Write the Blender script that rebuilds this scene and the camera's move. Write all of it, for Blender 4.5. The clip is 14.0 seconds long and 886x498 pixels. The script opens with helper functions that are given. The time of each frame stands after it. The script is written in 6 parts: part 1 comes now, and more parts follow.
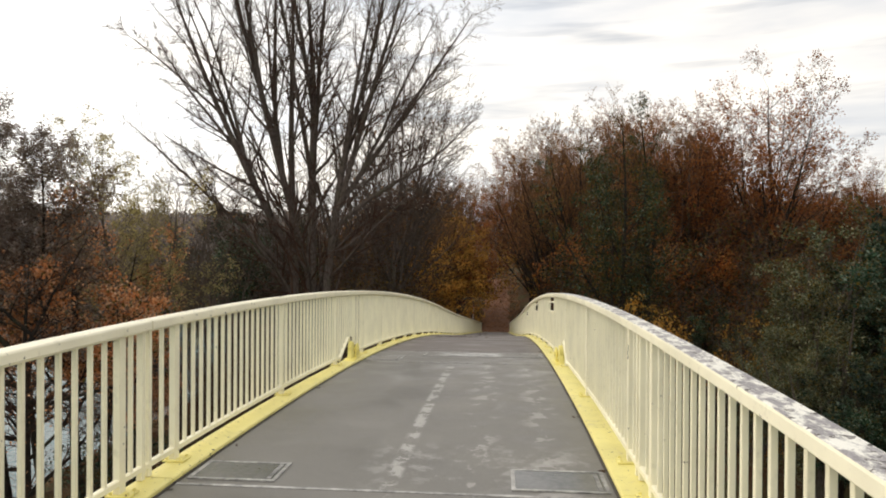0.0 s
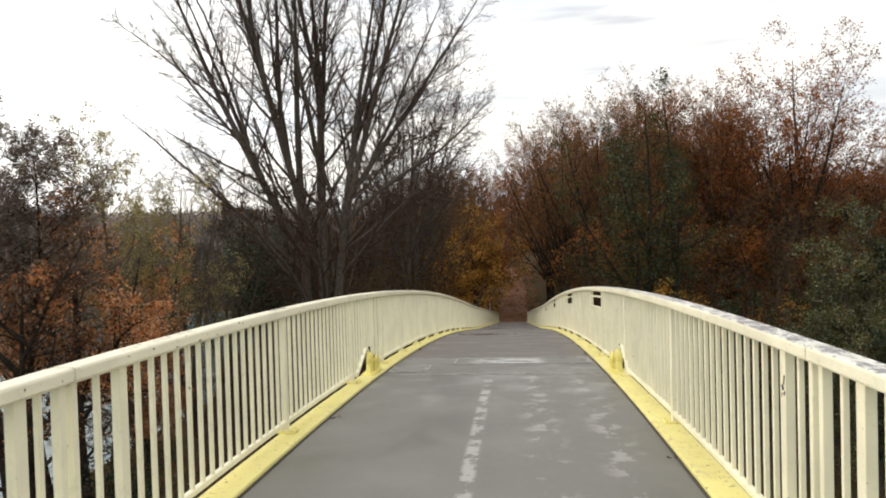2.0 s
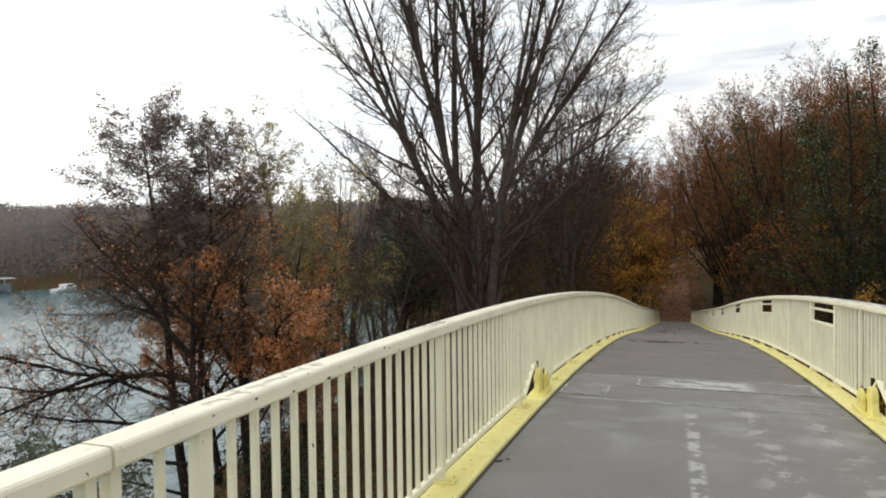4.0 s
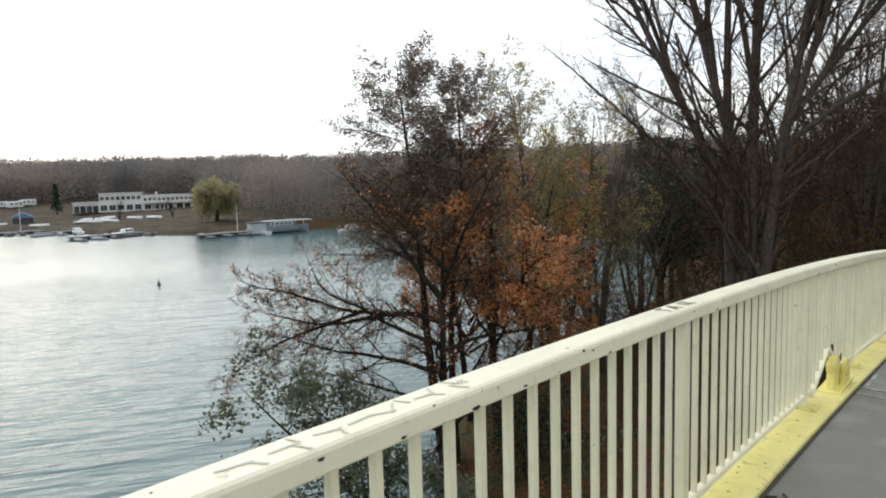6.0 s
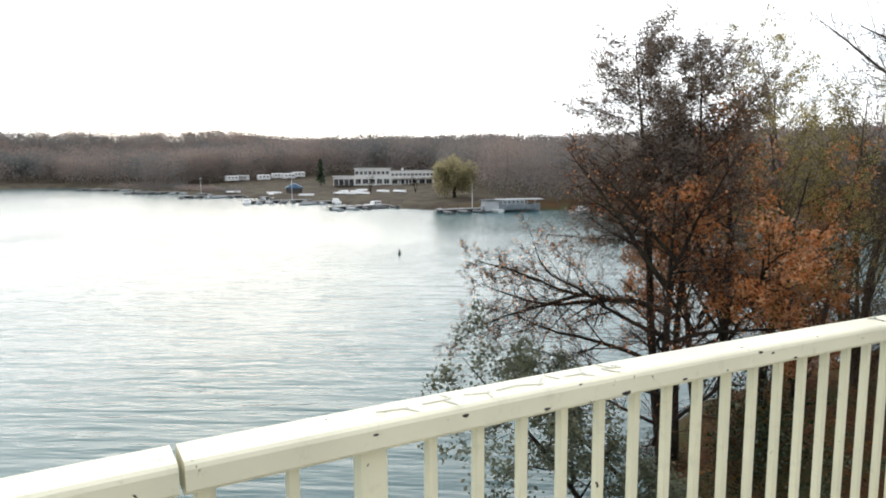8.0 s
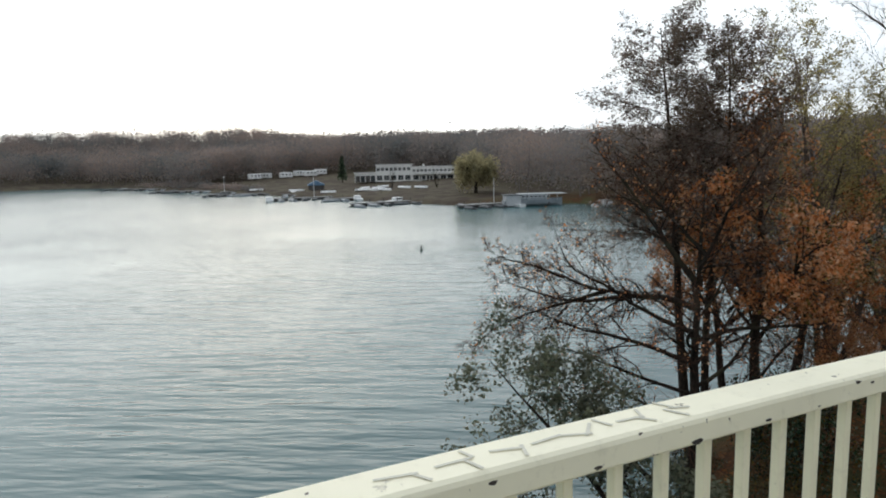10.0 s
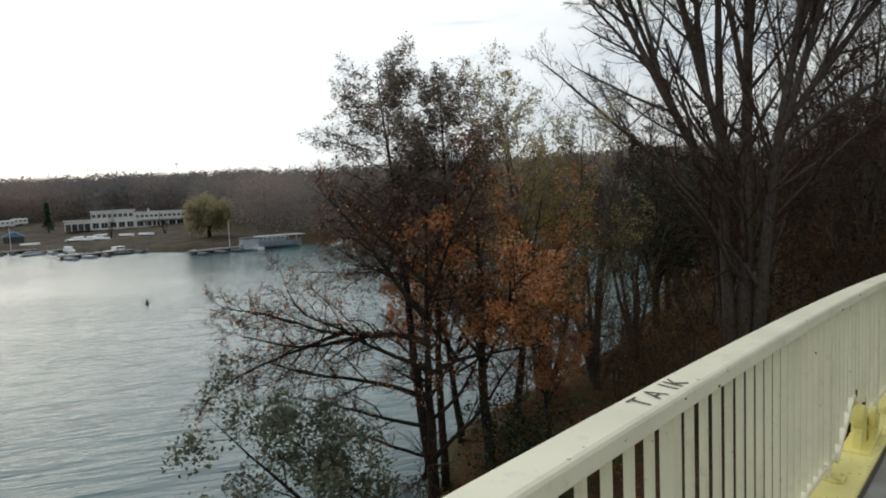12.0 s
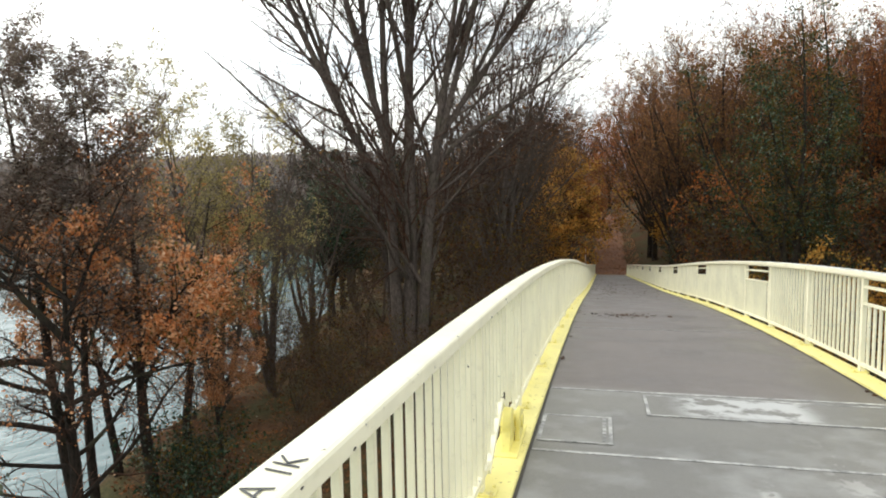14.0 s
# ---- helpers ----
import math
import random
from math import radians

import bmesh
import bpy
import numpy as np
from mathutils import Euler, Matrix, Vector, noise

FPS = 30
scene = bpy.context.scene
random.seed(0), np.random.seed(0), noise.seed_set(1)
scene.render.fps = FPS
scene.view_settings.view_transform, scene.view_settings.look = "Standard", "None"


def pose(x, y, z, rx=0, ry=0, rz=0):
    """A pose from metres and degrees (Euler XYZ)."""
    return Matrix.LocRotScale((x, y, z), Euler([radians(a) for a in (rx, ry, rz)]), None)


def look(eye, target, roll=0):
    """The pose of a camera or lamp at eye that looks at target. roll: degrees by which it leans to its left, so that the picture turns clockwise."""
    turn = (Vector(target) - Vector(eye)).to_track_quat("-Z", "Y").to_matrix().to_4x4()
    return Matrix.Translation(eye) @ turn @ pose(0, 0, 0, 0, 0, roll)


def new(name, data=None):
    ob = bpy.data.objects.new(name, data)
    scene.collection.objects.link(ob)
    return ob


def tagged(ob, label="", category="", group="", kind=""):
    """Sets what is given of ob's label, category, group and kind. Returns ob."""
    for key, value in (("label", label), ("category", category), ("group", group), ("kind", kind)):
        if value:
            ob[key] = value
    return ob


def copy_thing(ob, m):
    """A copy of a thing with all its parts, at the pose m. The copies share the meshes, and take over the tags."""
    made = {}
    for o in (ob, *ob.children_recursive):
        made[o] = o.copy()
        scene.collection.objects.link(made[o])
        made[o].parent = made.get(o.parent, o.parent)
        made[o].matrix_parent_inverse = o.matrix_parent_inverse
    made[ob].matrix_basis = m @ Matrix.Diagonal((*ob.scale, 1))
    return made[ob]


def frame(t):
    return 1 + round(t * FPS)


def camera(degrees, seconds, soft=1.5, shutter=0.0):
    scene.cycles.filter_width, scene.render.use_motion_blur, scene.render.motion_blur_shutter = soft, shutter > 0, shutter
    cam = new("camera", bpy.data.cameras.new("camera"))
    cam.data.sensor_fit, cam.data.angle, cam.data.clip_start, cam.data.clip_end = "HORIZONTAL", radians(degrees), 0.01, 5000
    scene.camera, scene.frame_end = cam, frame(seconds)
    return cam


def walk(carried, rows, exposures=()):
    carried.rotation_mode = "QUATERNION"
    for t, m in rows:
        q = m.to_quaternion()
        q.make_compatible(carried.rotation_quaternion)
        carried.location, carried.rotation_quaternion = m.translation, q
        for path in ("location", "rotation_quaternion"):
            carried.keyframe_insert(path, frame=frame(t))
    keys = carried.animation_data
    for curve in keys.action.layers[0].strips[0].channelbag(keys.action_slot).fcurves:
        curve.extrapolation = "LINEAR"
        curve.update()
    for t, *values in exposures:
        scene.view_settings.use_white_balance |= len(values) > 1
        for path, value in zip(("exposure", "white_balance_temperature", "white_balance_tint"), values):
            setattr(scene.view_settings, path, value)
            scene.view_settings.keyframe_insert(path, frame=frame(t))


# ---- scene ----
cam = camera(66.67, 14.0, soft=1.9)
PATH = [
    (0, pose(0.726, 0.000, 1.722, 89.65, -0.35, 5.01)),
    (0.5, pose(0.702, 0.372, 1.705, 88.89, 1.89, -0.96)),
    (1, pose(0.632, 0.746, 1.745, 87.24, 0.12, -0.55)),
    (1.5, pose(0.514, 1.242, 1.730, 87.35, -1.83, -6.41)),
    (2, pose(0.334, 1.569, 1.742, 88.81, 1.63, 6.00)),
    (2.5, pose(0.191, 1.828, 1.729, 88.87, -1.54, 25.91)),
    (3, pose(0.011, 2.253, 1.772, 89.31, 0.28, 19.94)),
    (3.2, pose(-0.022, 2.361, 1.776, 88.94, 0.60, 18.44)),
    (5.3, pose(-0.470, 3.875, 1.754, 86.05, 1.24, 26.33)),
    (5.5, pose(-0.484, 3.930, 1.744, 83.54, 0.41, 32.20)),
    (6, pose(-0.515, 4.154, 1.762, 83.93, 1.55, 40.48)),
    (6.5, pose(-0.362, 4.257, 1.768, 82.77, 0.65, 48.87)),
    (7, pose(-0.293, 4.288, 1.767, 83.05, 2.53, 53.96)),
    (7.5, pose(-0.257, 4.242, 1.782, 83.94, 1.01, 57.81)),
    (8, pose(-0.273, 4.191, 1.789, 82.60, 0.34, 60.11)),
    (8.2, pose(-0.316, 4.176, 1.777, 83.03, 0.11, 61.75)),
    (10.3, pose(-0.690, 4.505, 1.771, 82.05, 1.42, 61.64)),
    (10.5, pose(-0.752, 4.594, 1.766, 82.18, 0.66, 58.05)),
    (11, pose(-0.901, 4.865, 1.792, 85.26, 1.59, 52.71)),
    (11.5, pose(-0.918, 5.014, 1.794, 86.77, 1.59, 46.84)),
    (12, pose(-0.873, 5.192, 1.795, 84.90, 2.51, 40.05)),
    (12.5, pose(-1.008, 5.541, 1.767, 85.18, 1.59, 27.34)),
    (13, pose(-1.069, 5.705, 1.776, 83.63, 1.82, 13.93)),
    (13.5, pose(-1.032, 5.917, 1.763, 84.97, 0.65, 13.11)),
    (14, pose(-1.009, 5.938, 1.762, 84.26, 1.00, 13.22)),
]
EXPOSURES = [(0, 0.08, 7150, 11), (1.0, 0.2, 7250, 12), (1.5, 0.24, 7250, 12), (2.0, 0.2, 6950, 10), (3, -0.1, 6700, 9), (5.3, 0.2, 6500, 8), (6.0, 0.0, 6400, 7), (6.5, -0.7, 6200, 6), (7.0, -0.02, 6350, 8), (7.5, 0.2, 6450, 9), (8.2, 0.3, 6400, 8),
             (10.3, -0.66, 6200, 6), (11, -1.3, 6100, 5), (11.5, -1.15, 6200, 5), (12, -0.65, 6400, 6), (12.5, 0.15, 6600, 7), (13.2, 0.6, 6650, 6), (14, 0.6, 6650, 6)]
walk(cam, PATH, EXPOSURES)

# ---- sky and sun: bright overcast, thin cloud, low sun behind it over the lake ----
SUN_AZ, SUN_EL = radians(-78), radians(17)
world = bpy.data.worlds.new("overcast_sky")
scene.world = world
world.use_nodes = True
wn, wl = world.node_tree.nodes, world.node_tree.links
background = wn["Background"]
sky = wn.new("ShaderNodeTexSky")
sky.sky_type, sky.sun_disc = 'NISHITA', False
sky.sun_elevation, sky.sun_rotation = SUN_EL, SUN_AZ
sky.dust_density, sky.air_density = 3.0, 1.0
sky_low = wn.new("ShaderNodeMixRGB")
sky_low.blend_type = 'MULTIPLY'
sky_low.inputs[0].default_value = 1.0
sky_low.inputs[2].default_value = (0.11, 0.11, 0.11, 1)
wl.new(sky.outputs[0], sky_low.inputs[1])
coords = wn.new("ShaderNodeTexCoord")
stretch = wn.new("ShaderNodeMapping")
stretch.inputs["Scale"].default_value = (1.3, 1.3, 6.0)
wl.new(coords.outputs["Generated"], stretch.inputs[0])
clouds = wn.new("ShaderNodeTexNoise")
clouds.inputs["Scale"].default_value, clouds.inputs["Detail"].default_value = 1.7, 5.0
wl.new(stretch.outputs[0], clouds.inputs["Vector"])
cloud_tone = wn.new("ShaderNodeValToRGB")
cloud_tone.color_ramp.elements[0].position, cloud_tone.color_ramp.elements[0].color = 0.36, (0.74, 0.81, 0.92, 1)
cloud_tone.color_ramp.elements[1].position, cloud_tone.color_ramp.elements[1].color = 0.60, (1.25, 1.24, 1.22, 1)
wl.new(clouds.outputs[0], cloud_tone.inputs[0])
# thin grey streaks low in the cloud
streak_map = wn.new("ShaderNodeMapping")
streak_map.inputs["Scale"].default_value = (1.6, 1.6, 15.0)
wl.new(coords.outputs["Generated"], streak_map.inputs[0])
streaks = wn.new("ShaderNodeTexNoise")
streaks.inputs["Scale"].default_value, streaks.inputs["Detail"].default_value = 2.1, 4.0
wl.new(streak_map.outputs[0], streaks.inputs["Vector"])
streak_tone = wn.new("ShaderNodeValToRGB")
streak_tone.color_ramp.elements[0].position, streak_tone.color_ramp.elements[0].color = 0.54, (1, 1, 1, 1)
streak_tone.color_ramp.elements[1].position, streak_tone.color_ramp.elements[1].color = 0.70, (0.60, 0.64, 0.70, 1)
wl.new(streaks.outputs[0], streak_tone.inputs[0])
streaked = wn.new("ShaderNodeMixRGB")
streaked.blend_type = 'MULTIPLY'
streaked.inputs[0].default_value = 1.0
wl.new(cloud_tone.outputs[0], streaked.inputs[1])
wl.new(streak_tone.outputs[0], streaked.inputs[2])
sky_mix = wn.new("ShaderNodeMixRGB")
sky_mix.inputs[0].default_value = 0.86
wl.new(sky_low.outputs[0], sky_mix.inputs[1])
wl.new(streaked.outputs[0], sky_mix.inputs[2])
# thin cloud glows broadly round the hidden sun
toward = wn.new("ShaderNodeVectorMath")
toward.operation = 'DOT_PRODUCT'
toward.inputs[1].default_value = (math.sin(SUN_AZ) * math.cos(SUN_EL), math.cos(SUN_AZ) * math.cos(SUN_EL), math.sin(SUN_EL))
wl.new(coords.outputs["Generated"], toward.inputs[0])
lobe = wn.new("ShaderNodeMapRange")
lobe.inputs[1].default_value, lobe.inputs[2].default_value, lobe.inputs[3].default_value, lobe.inputs[4].default_value = -0.1, 1.0, 0.0, 1.0
wl.new(toward.outputs["Value"], lobe.inputs[0])
falloff = wn.new("ShaderNodeMath")
falloff.operation = 'POWER'
falloff.inputs[1].default_value = 2.0
wl.new(lobe.outputs[0], falloff.inputs[0])
glow = wn.new("ShaderNodeMixRGB")
glow.blend_type = 'ADD'
glow.inputs[2].default_value = (0.98, 1.0, 1.02, 1)
wl.new(falloff.outputs[0], glow.inputs[0])
wl.new(sky_mix.outputs[0], glow.inputs[1])
wl.new(glow.outputs[0], background.inputs[0])
background.inputs[1].default_value = 1.0

sun = new("sun", bpy.data.lights.new("sun", 'SUN'))
sun.data.energy, sun.data.angle, sun.data.color = 0.5, radians(60), (1.0, 0.94, 0.85)
sun_from = Vector((math.sin(SUN_AZ) * math.cos(SUN_EL), math.cos(SUN_AZ) * math.cos(SUN_EL), math.sin(SUN_EL)))
sun.matrix_world = look(sun_from * 50, (0, 0, 0))


# ---- materials ----
def ramp_between(nt, fac, low, high, lo=0.35, hi=0.65):
    ramp = nt.nodes.new("ShaderNodeValToRGB")
    ramp.color_ramp.elements[0].position, ramp.color_ramp.elements[0].color = lo, (*low, 1)
    ramp.color_ramp.elements[1].position, ramp.color_ramp.elements[1].color = hi, (*high, 1)
    nt.links.new(fac, ramp.inputs[0])
    return ramp.outputs[0]


def noise_node(nt, vector, scale, detail=4.0, rough=0.55):
    n = nt.nodes.new("ShaderNodeTexNoise")
    n.inputs["Scale"].default_value, n.inputs["Detail"].default_value, n.inputs["Roughness"].default_value = scale, detail, rough
    if vector is not None:
        nt.links.new(vector, n.inputs["Vector"])
    return n.outputs[0]


def mixed(nt, fac, a, b, blend='MIX'):
    m = nt.nodes.new("ShaderNodeMixRGB")
    m.blend_type = blend
    for slot, value in ((0, fac), (1, a), (2, b)):
        if isinstance(value, (int, float)):
            m.inputs[slot].default_value = value
        elif isinstance(value, tuple):
            m.inputs[slot].default_value = (*value, 1)
        else:
            nt.links.new(value, m.inputs[slot])
    return m.outputs[0]


def maths(nt, op, a, b=None):
    m = nt.nodes.new("ShaderNodeMath")
    m.operation = op
    for slot, value in ((0, a), (1, b)):
        if value is None:
            continue
        if isinstance(value, (int, float)):
            m.inputs[slot].default_value = value
        else:
            nt.links.new(value, m.inputs[slot])
    return m.outputs[0]


def blank(name):
    m = bpy.data.materials.new(name)
    m.use_nodes = True
    nt = m.node_tree
    return m, nt, nt.nodes["Principled BSDF"]


def place_of(nt):
    return nt.nodes.new("ShaderNodeNewGeometry").outputs["Position"]


def bumped(nt, bsdf, height, strength, distance):
    b = nt.nodes.new("ShaderNodeBump")
    b.inputs["Strength"].default_value, b.inputs["Distance"].default_value = strength, distance
    nt.links.new(height, b.inputs["Height"])
    nt.links.new(b.outputs[0], bsdf.inputs["Normal"])


def plain(name, low, high, rough=0.6, coarse=1.5, fine=30.0, metal=0.0, bump=0.3, deep=0.004, shine=0.5):
    """A surface of two tones mixed at a coarse and a fine scale, with a fine relief."""
    m, nt, bsdf = blank(name)
    at = place_of(nt)
    a, b = noise_node(nt, at, coarse), noise_node(nt, at, fine, 6.0)
    both = maths(nt, 'ADD', maths(nt, 'MULTIPLY', a, 0.6), maths(nt, 'MULTIPLY', b, 0.4))
    nt.links.new(ramp_between(nt, both, low, high, 0.38, 0.62), bsdf.inputs["Base Color"])
    bsdf.inputs["Roughness"].default_value, bsdf.inputs["Metallic"].default_value = rough, metal
    bsdf.inputs["Specular IOR Level"].default_value = shine
    bumped(nt, bsdf, b, bump, deep)
    return m


def painted(name, paint, peeled, threshold, chips=0.66, grime=(0.45, 0.42, 0.30), scale=9.0, rough=0.45, along_y=1.0, soft=0.03):
    """Old paint on steel: grime, rust chips and larger peeled patches."""
    m, nt, bsdf = blank(name)
    at = place_of(nt)
    tone = ramp_between(nt, noise_node(nt, at, 2.2, 5.0), tuple(c * 0.88 for c in paint), paint, 0.35, 0.6)
    dirt = ramp_between(nt, noise_node(nt, at, 14.0, 6.0, 0.7), (0, 0, 0), (1, 1, 1), 0.56, 0.80)
    tone = mixed(nt, maths(nt, 'MULTIPLY', dirt, 0.45), tone, grime)
    drawn = nt.nodes.new("ShaderNodeMapping")
    drawn.inputs["Scale"].default_value = (1.0, along_y, 1.0)
    nt.links.new(at, drawn.inputs[0])
    peel = ramp_between(nt, noise_node(nt, drawn.outputs[0], scale, 8.0, 0.7), (0, 0, 0), (1, 1, 1), threshold, threshold + soft)
    bare = ramp_between(nt, noise_node(nt, at, 55.0, 5.0, 0.7), tuple(c * 0.7 for c in peeled), tuple(c * 1.35 for c in peeled), 0.35, 0.65)
    tone = mixed(nt, peel, tone, bare)
    chip = ramp_between(nt, noise_node(nt, at, 26.0, 4.0, 0.6), (0, 0, 0), (1, 1, 1), chips, chips + 0.02)
    tone = mixed(nt, chip, tone, (0.035, 0.02, 0.012))
    nt.links.new(tone, bsdf.inputs["Base Color"])
    bsdf.inputs["Roughness"].default_value = rough
    hollow = maths(nt, 'SUBTRACT', 1.0, maths(nt, 'MAXIMUM', peel, chip))
    bumped(nt, bsdf, hollow, 0.5, 0.0015)
    return m


def foliage(name, tones, gloss=0.6, through_light=0.35, clump=0.5, dark=0.45, shine=0.08, light=(1.25, 1.2, 1.1)):
    """Leaves: each has its own tone out of four, and whole clumps lean lighter or darker."""
    m, nt, bsdf = blank(name)
    geo = nt.nodes.new("ShaderNodeNewGeometry")
    ramp = nt.nodes.new("ShaderNodeValToRGB")
    ramp.color_ramp.interpolation = 'LINEAR'
    while len(ramp.color_ramp.elements) < len(tones):
        ramp.color_ramp.elements.new(0.5)
    for i, tone in enumerate(tones):
        ramp.color_ramp.elements[i].position, ramp.color_ramp.elements[i].color = i / (len(tones) - 1), (*tone, 1)
    nt.links.new(geo.outputs["Random Per Island"], ramp.inputs[0])
    info = nt.nodes.new("ShaderNodeObjectInfo")
    lean = ramp_between(nt, noise_node(nt, geo.outputs["Position"], clump, 3.0), (dark, dark, dark), light, 0.35, 0.65)
    tone = mixed(nt, 1.0, ramp.outputs[0], lean, 'MULTIPLY')
    own = ramp_between(nt, info.outputs["Random"], (0.75, 0.8, 0.8), (1.2, 1.1, 1.0), 0.0, 1.0)
    tone = mixed(nt, 1.0, tone, own, 'MULTIPLY')
    nt.links.new(tone, bsdf.inputs["Base Color"])
    bsdf.inputs["Roughness"].default_value, bsdf.inputs["Specular IOR Level"].default_value = gloss, shine
    leafy = nt.nodes.new("ShaderNodeBsdfTranslucent")
    nt.links.new(tone, leafy.inputs[0])
    mix = nt.nodes.new("ShaderNodeMixShader")
    mix.inputs[0].default_value = through_light
    nt.links.new(bsdf.outputs[0], mix.inputs[1])
    nt.links.new(leafy.outputs[0], mix.inputs[2])
    nt.links.new(mix.outputs[0], nt.nodes["Material Output"].inputs[0])
    return m


def bark_material(name, low, high):
    m, nt, bsdf = blank(name)
    at = place_of(nt)
    mp = nt.nodes.new("ShaderNodeMapping")
    mp.inputs["Scale"].default_value = (1, 1, 0.25)
    nt.links.new(at, mp.inputs[0])
    ridges = noise_node(nt, mp.outputs[0], 16.0, 6.0, 0.7)
    patches = noise_node(nt, at, 1.3, 4.0)
    tone = ramp_between(nt, ridges, low, high, 0.35, 0.68)
    moss = ramp_between(nt, patches, (0, 0, 0), (1, 1, 1), 0.52, 0.72)
    tone = mixed(nt, maths(nt, 'MULTIPLY', moss, 0.4), tone, (0.09, 0.095, 0.05))
    nt.links.new(tone, bsdf.inputs["Base Color"])
    bsdf.inputs["Roughness"].default_value, bsdf.inputs["Specular IOR Level"].default_value = 0.9, 0.1
    bumped(nt, bsdf, ridges, 0.8, 0.03)
    return m


cream_paint = painted("cream_paint", (0.88, 0.835, 0.62), (0.55, 0.50, 0.36), 0.69, 0.705)
cream_worn = painted("cream_paint_peeling", (0.80, 0.785, 0.71), (0.25, 0.235, 0.24), 0.455, 0.61, scale=18.0, along_y=0.45, soft=0.09)
rail_paint = painted("handrail_paint", (0.88, 0.835, 0.64), (0.62, 0.58, 0.45), 0.66, 0.69)
yellow_paint = painted("yellow_paint", (0.84, 0.75, 0.28), (0.60, 0.52, 0.25), 0.62, 0.655, (0.30, 0.24, 0.08), 7.0, 0.5)
clean_yellow = painted("bearing_yellow", (0.86, 0.76, 0.24), (0.6, 0.5, 0.2), 0.72, 0.73, (0.4, 0.33, 0.1), 7.0, 0.45)
dark_steel = plain("dark_steel", (0.02, 0.018, 0.016), (0.05, 0.04, 0.035), 0.6)
under_steel = plain("girder_paint", (0.30, 0.31, 0.28), (0.42, 0.42, 0.38), 0.6, 0.6, 8.0)
marker_ink = plain("marker_ink", (0.015, 0.02, 0.02), (0.05, 0.05, 0.05), 0.5)
faded_ink = plain("faded_ink", (0.47, 0.46, 0.39), (0.62, 0.60, 0.50), 0.5, 6, 60)
white_plaster = plain("white_plaster", (0.68, 0.68, 0.66), (0.82, 0.81, 0.79), 0.8, 0.4, 5.0)
window_dark = plain("window_glass", (0.02, 0.025, 0.03), (0.05, 0.055, 0.06), 0.12)
roof_felt = plain("roof_felt", (0.10, 0.10, 0.10), (0.2, 0.2, 0.2), 0.9)
grey_hull = plain("grey_hull", (0.40, 0.42, 0.44), (0.52, 0.54, 0.56), 0.5, 0.5, 6.0)
dull_hull = plain("blue_grey_hull", (0.24, 0.27, 0.30), (0.34, 0.37, 0.40), 0.55, 0.5, 6.0)
white_gel = plain("white_boat_shell", (0.70, 0.71, 0.72), (0.84, 0.84, 0.84), 0.35, 0.8, 9.0)
blue_cover = plain("blue_tarpaulin", (0.09, 0.17, 0.28), (0.15, 0.26, 0.39), 0.6)
dark_cover = plain("dark_tarpaulin", (0.04, 0.045, 0.05), (0.10, 0.11, 0.12), 0.7)
dark_hull = plain("dark_boat_shell", (0.05, 0.052, 0.058), (0.12, 0.12, 0.125), 0.5)
weathered_wood = plain("weathered_wood", (0.045, 0.042, 0.04), (0.10, 0.094, 0.088), 0.85, 1.0, 20.0)
jetty_wood = plain("bleached_jetty_wood", (0.15, 0.15, 0.15), (0.30, 0.295, 0.29), 0.85, 0.8, 12.0)
pale_cover = plain("pale_tarpaulin", (0.22, 0.24, 0.26), (0.40, 0.41, 0.42), 0.7)
red_band = plain("red_marker_paint", (0.20, 0.02, 0.015), (0.32, 0.04, 0.03), 0.5)
lead_paint = plain("buoy_paint", (0.02, 0.03, 0.02), (0.06, 0.06, 0.05), 0.5)

bark_grey = bark_material("grey_bark", (0.048, 0.038, 0.033), (0.17, 0.138, 0.118))
bark_dark = bark_material("dark_bark", (0.012, 0.010, 0.008), (0.05, 0.038, 0.03))
twig_bark = plain("twig_bark", (0.04, 0.022, 0.016), (0.10, 0.055, 0.036), 0.85, 0.7, 20.0, shine=0.08)
twig_pale = plain("pale_twig_bark", (0.10, 0.08, 0.05), (0.20, 0.165, 0.11), 0.9, 0.6, 15.0, shine=0.05)
twig_wood = plain("wood_edge_twigs", (0.06, 0.034, 0.023), (0.16, 0.09, 0.06), 0.9, 0.4, 12.0, shine=0.05)
twig_grey = plain("grey_twig_bark", (0.055, 0.042, 0.034), (0.13, 0.10, 0.08), 0.9, 0.6, 15.0, shine=0.05)
twig_dark = plain("dark_twig_bark", (0.02, 0.014, 0.010), (0.055, 0.035, 0.024), 0.85, 0.7, 20.0, shine=0.08)
leaf_oak = foliage("orange_brown_leaves", ((0.40, 0.15, 0.06), (0.57, 0.235, 0.10), (0.69, 0.36, 0.19), (0.70, 0.48, 0.33)), 0.6, 0.55, 0.7, 0.8)
leaf_alder = foliage("brown_alder_leaves", ((0.25, 0.195, 0.175), (0.33, 0.25, 0.22), (0.42, 0.32, 0.28), (0.26, 0.23, 0.18)), 0.6, 0.5, 0.8, 0.7, shine=0.1)
leaf_shrub = foliage("waterside_leaves", ((0.08, 0.11, 0.085), (0.13, 0.16, 0.12), (0.20, 0.22, 0.175), (0.12, 0.14, 0.095)), 0.5, 0.45, 0.8, 0.6, shine=0.12)
leaf_rust = foliage("rust_red_leaves", ((0.20, 0.06, 0.02), (0.32, 0.10, 0.03), (0.43, 0.165, 0.05), (0.38, 0.19, 0.08)), 0.6, 0.5, 0.25, 0.5)
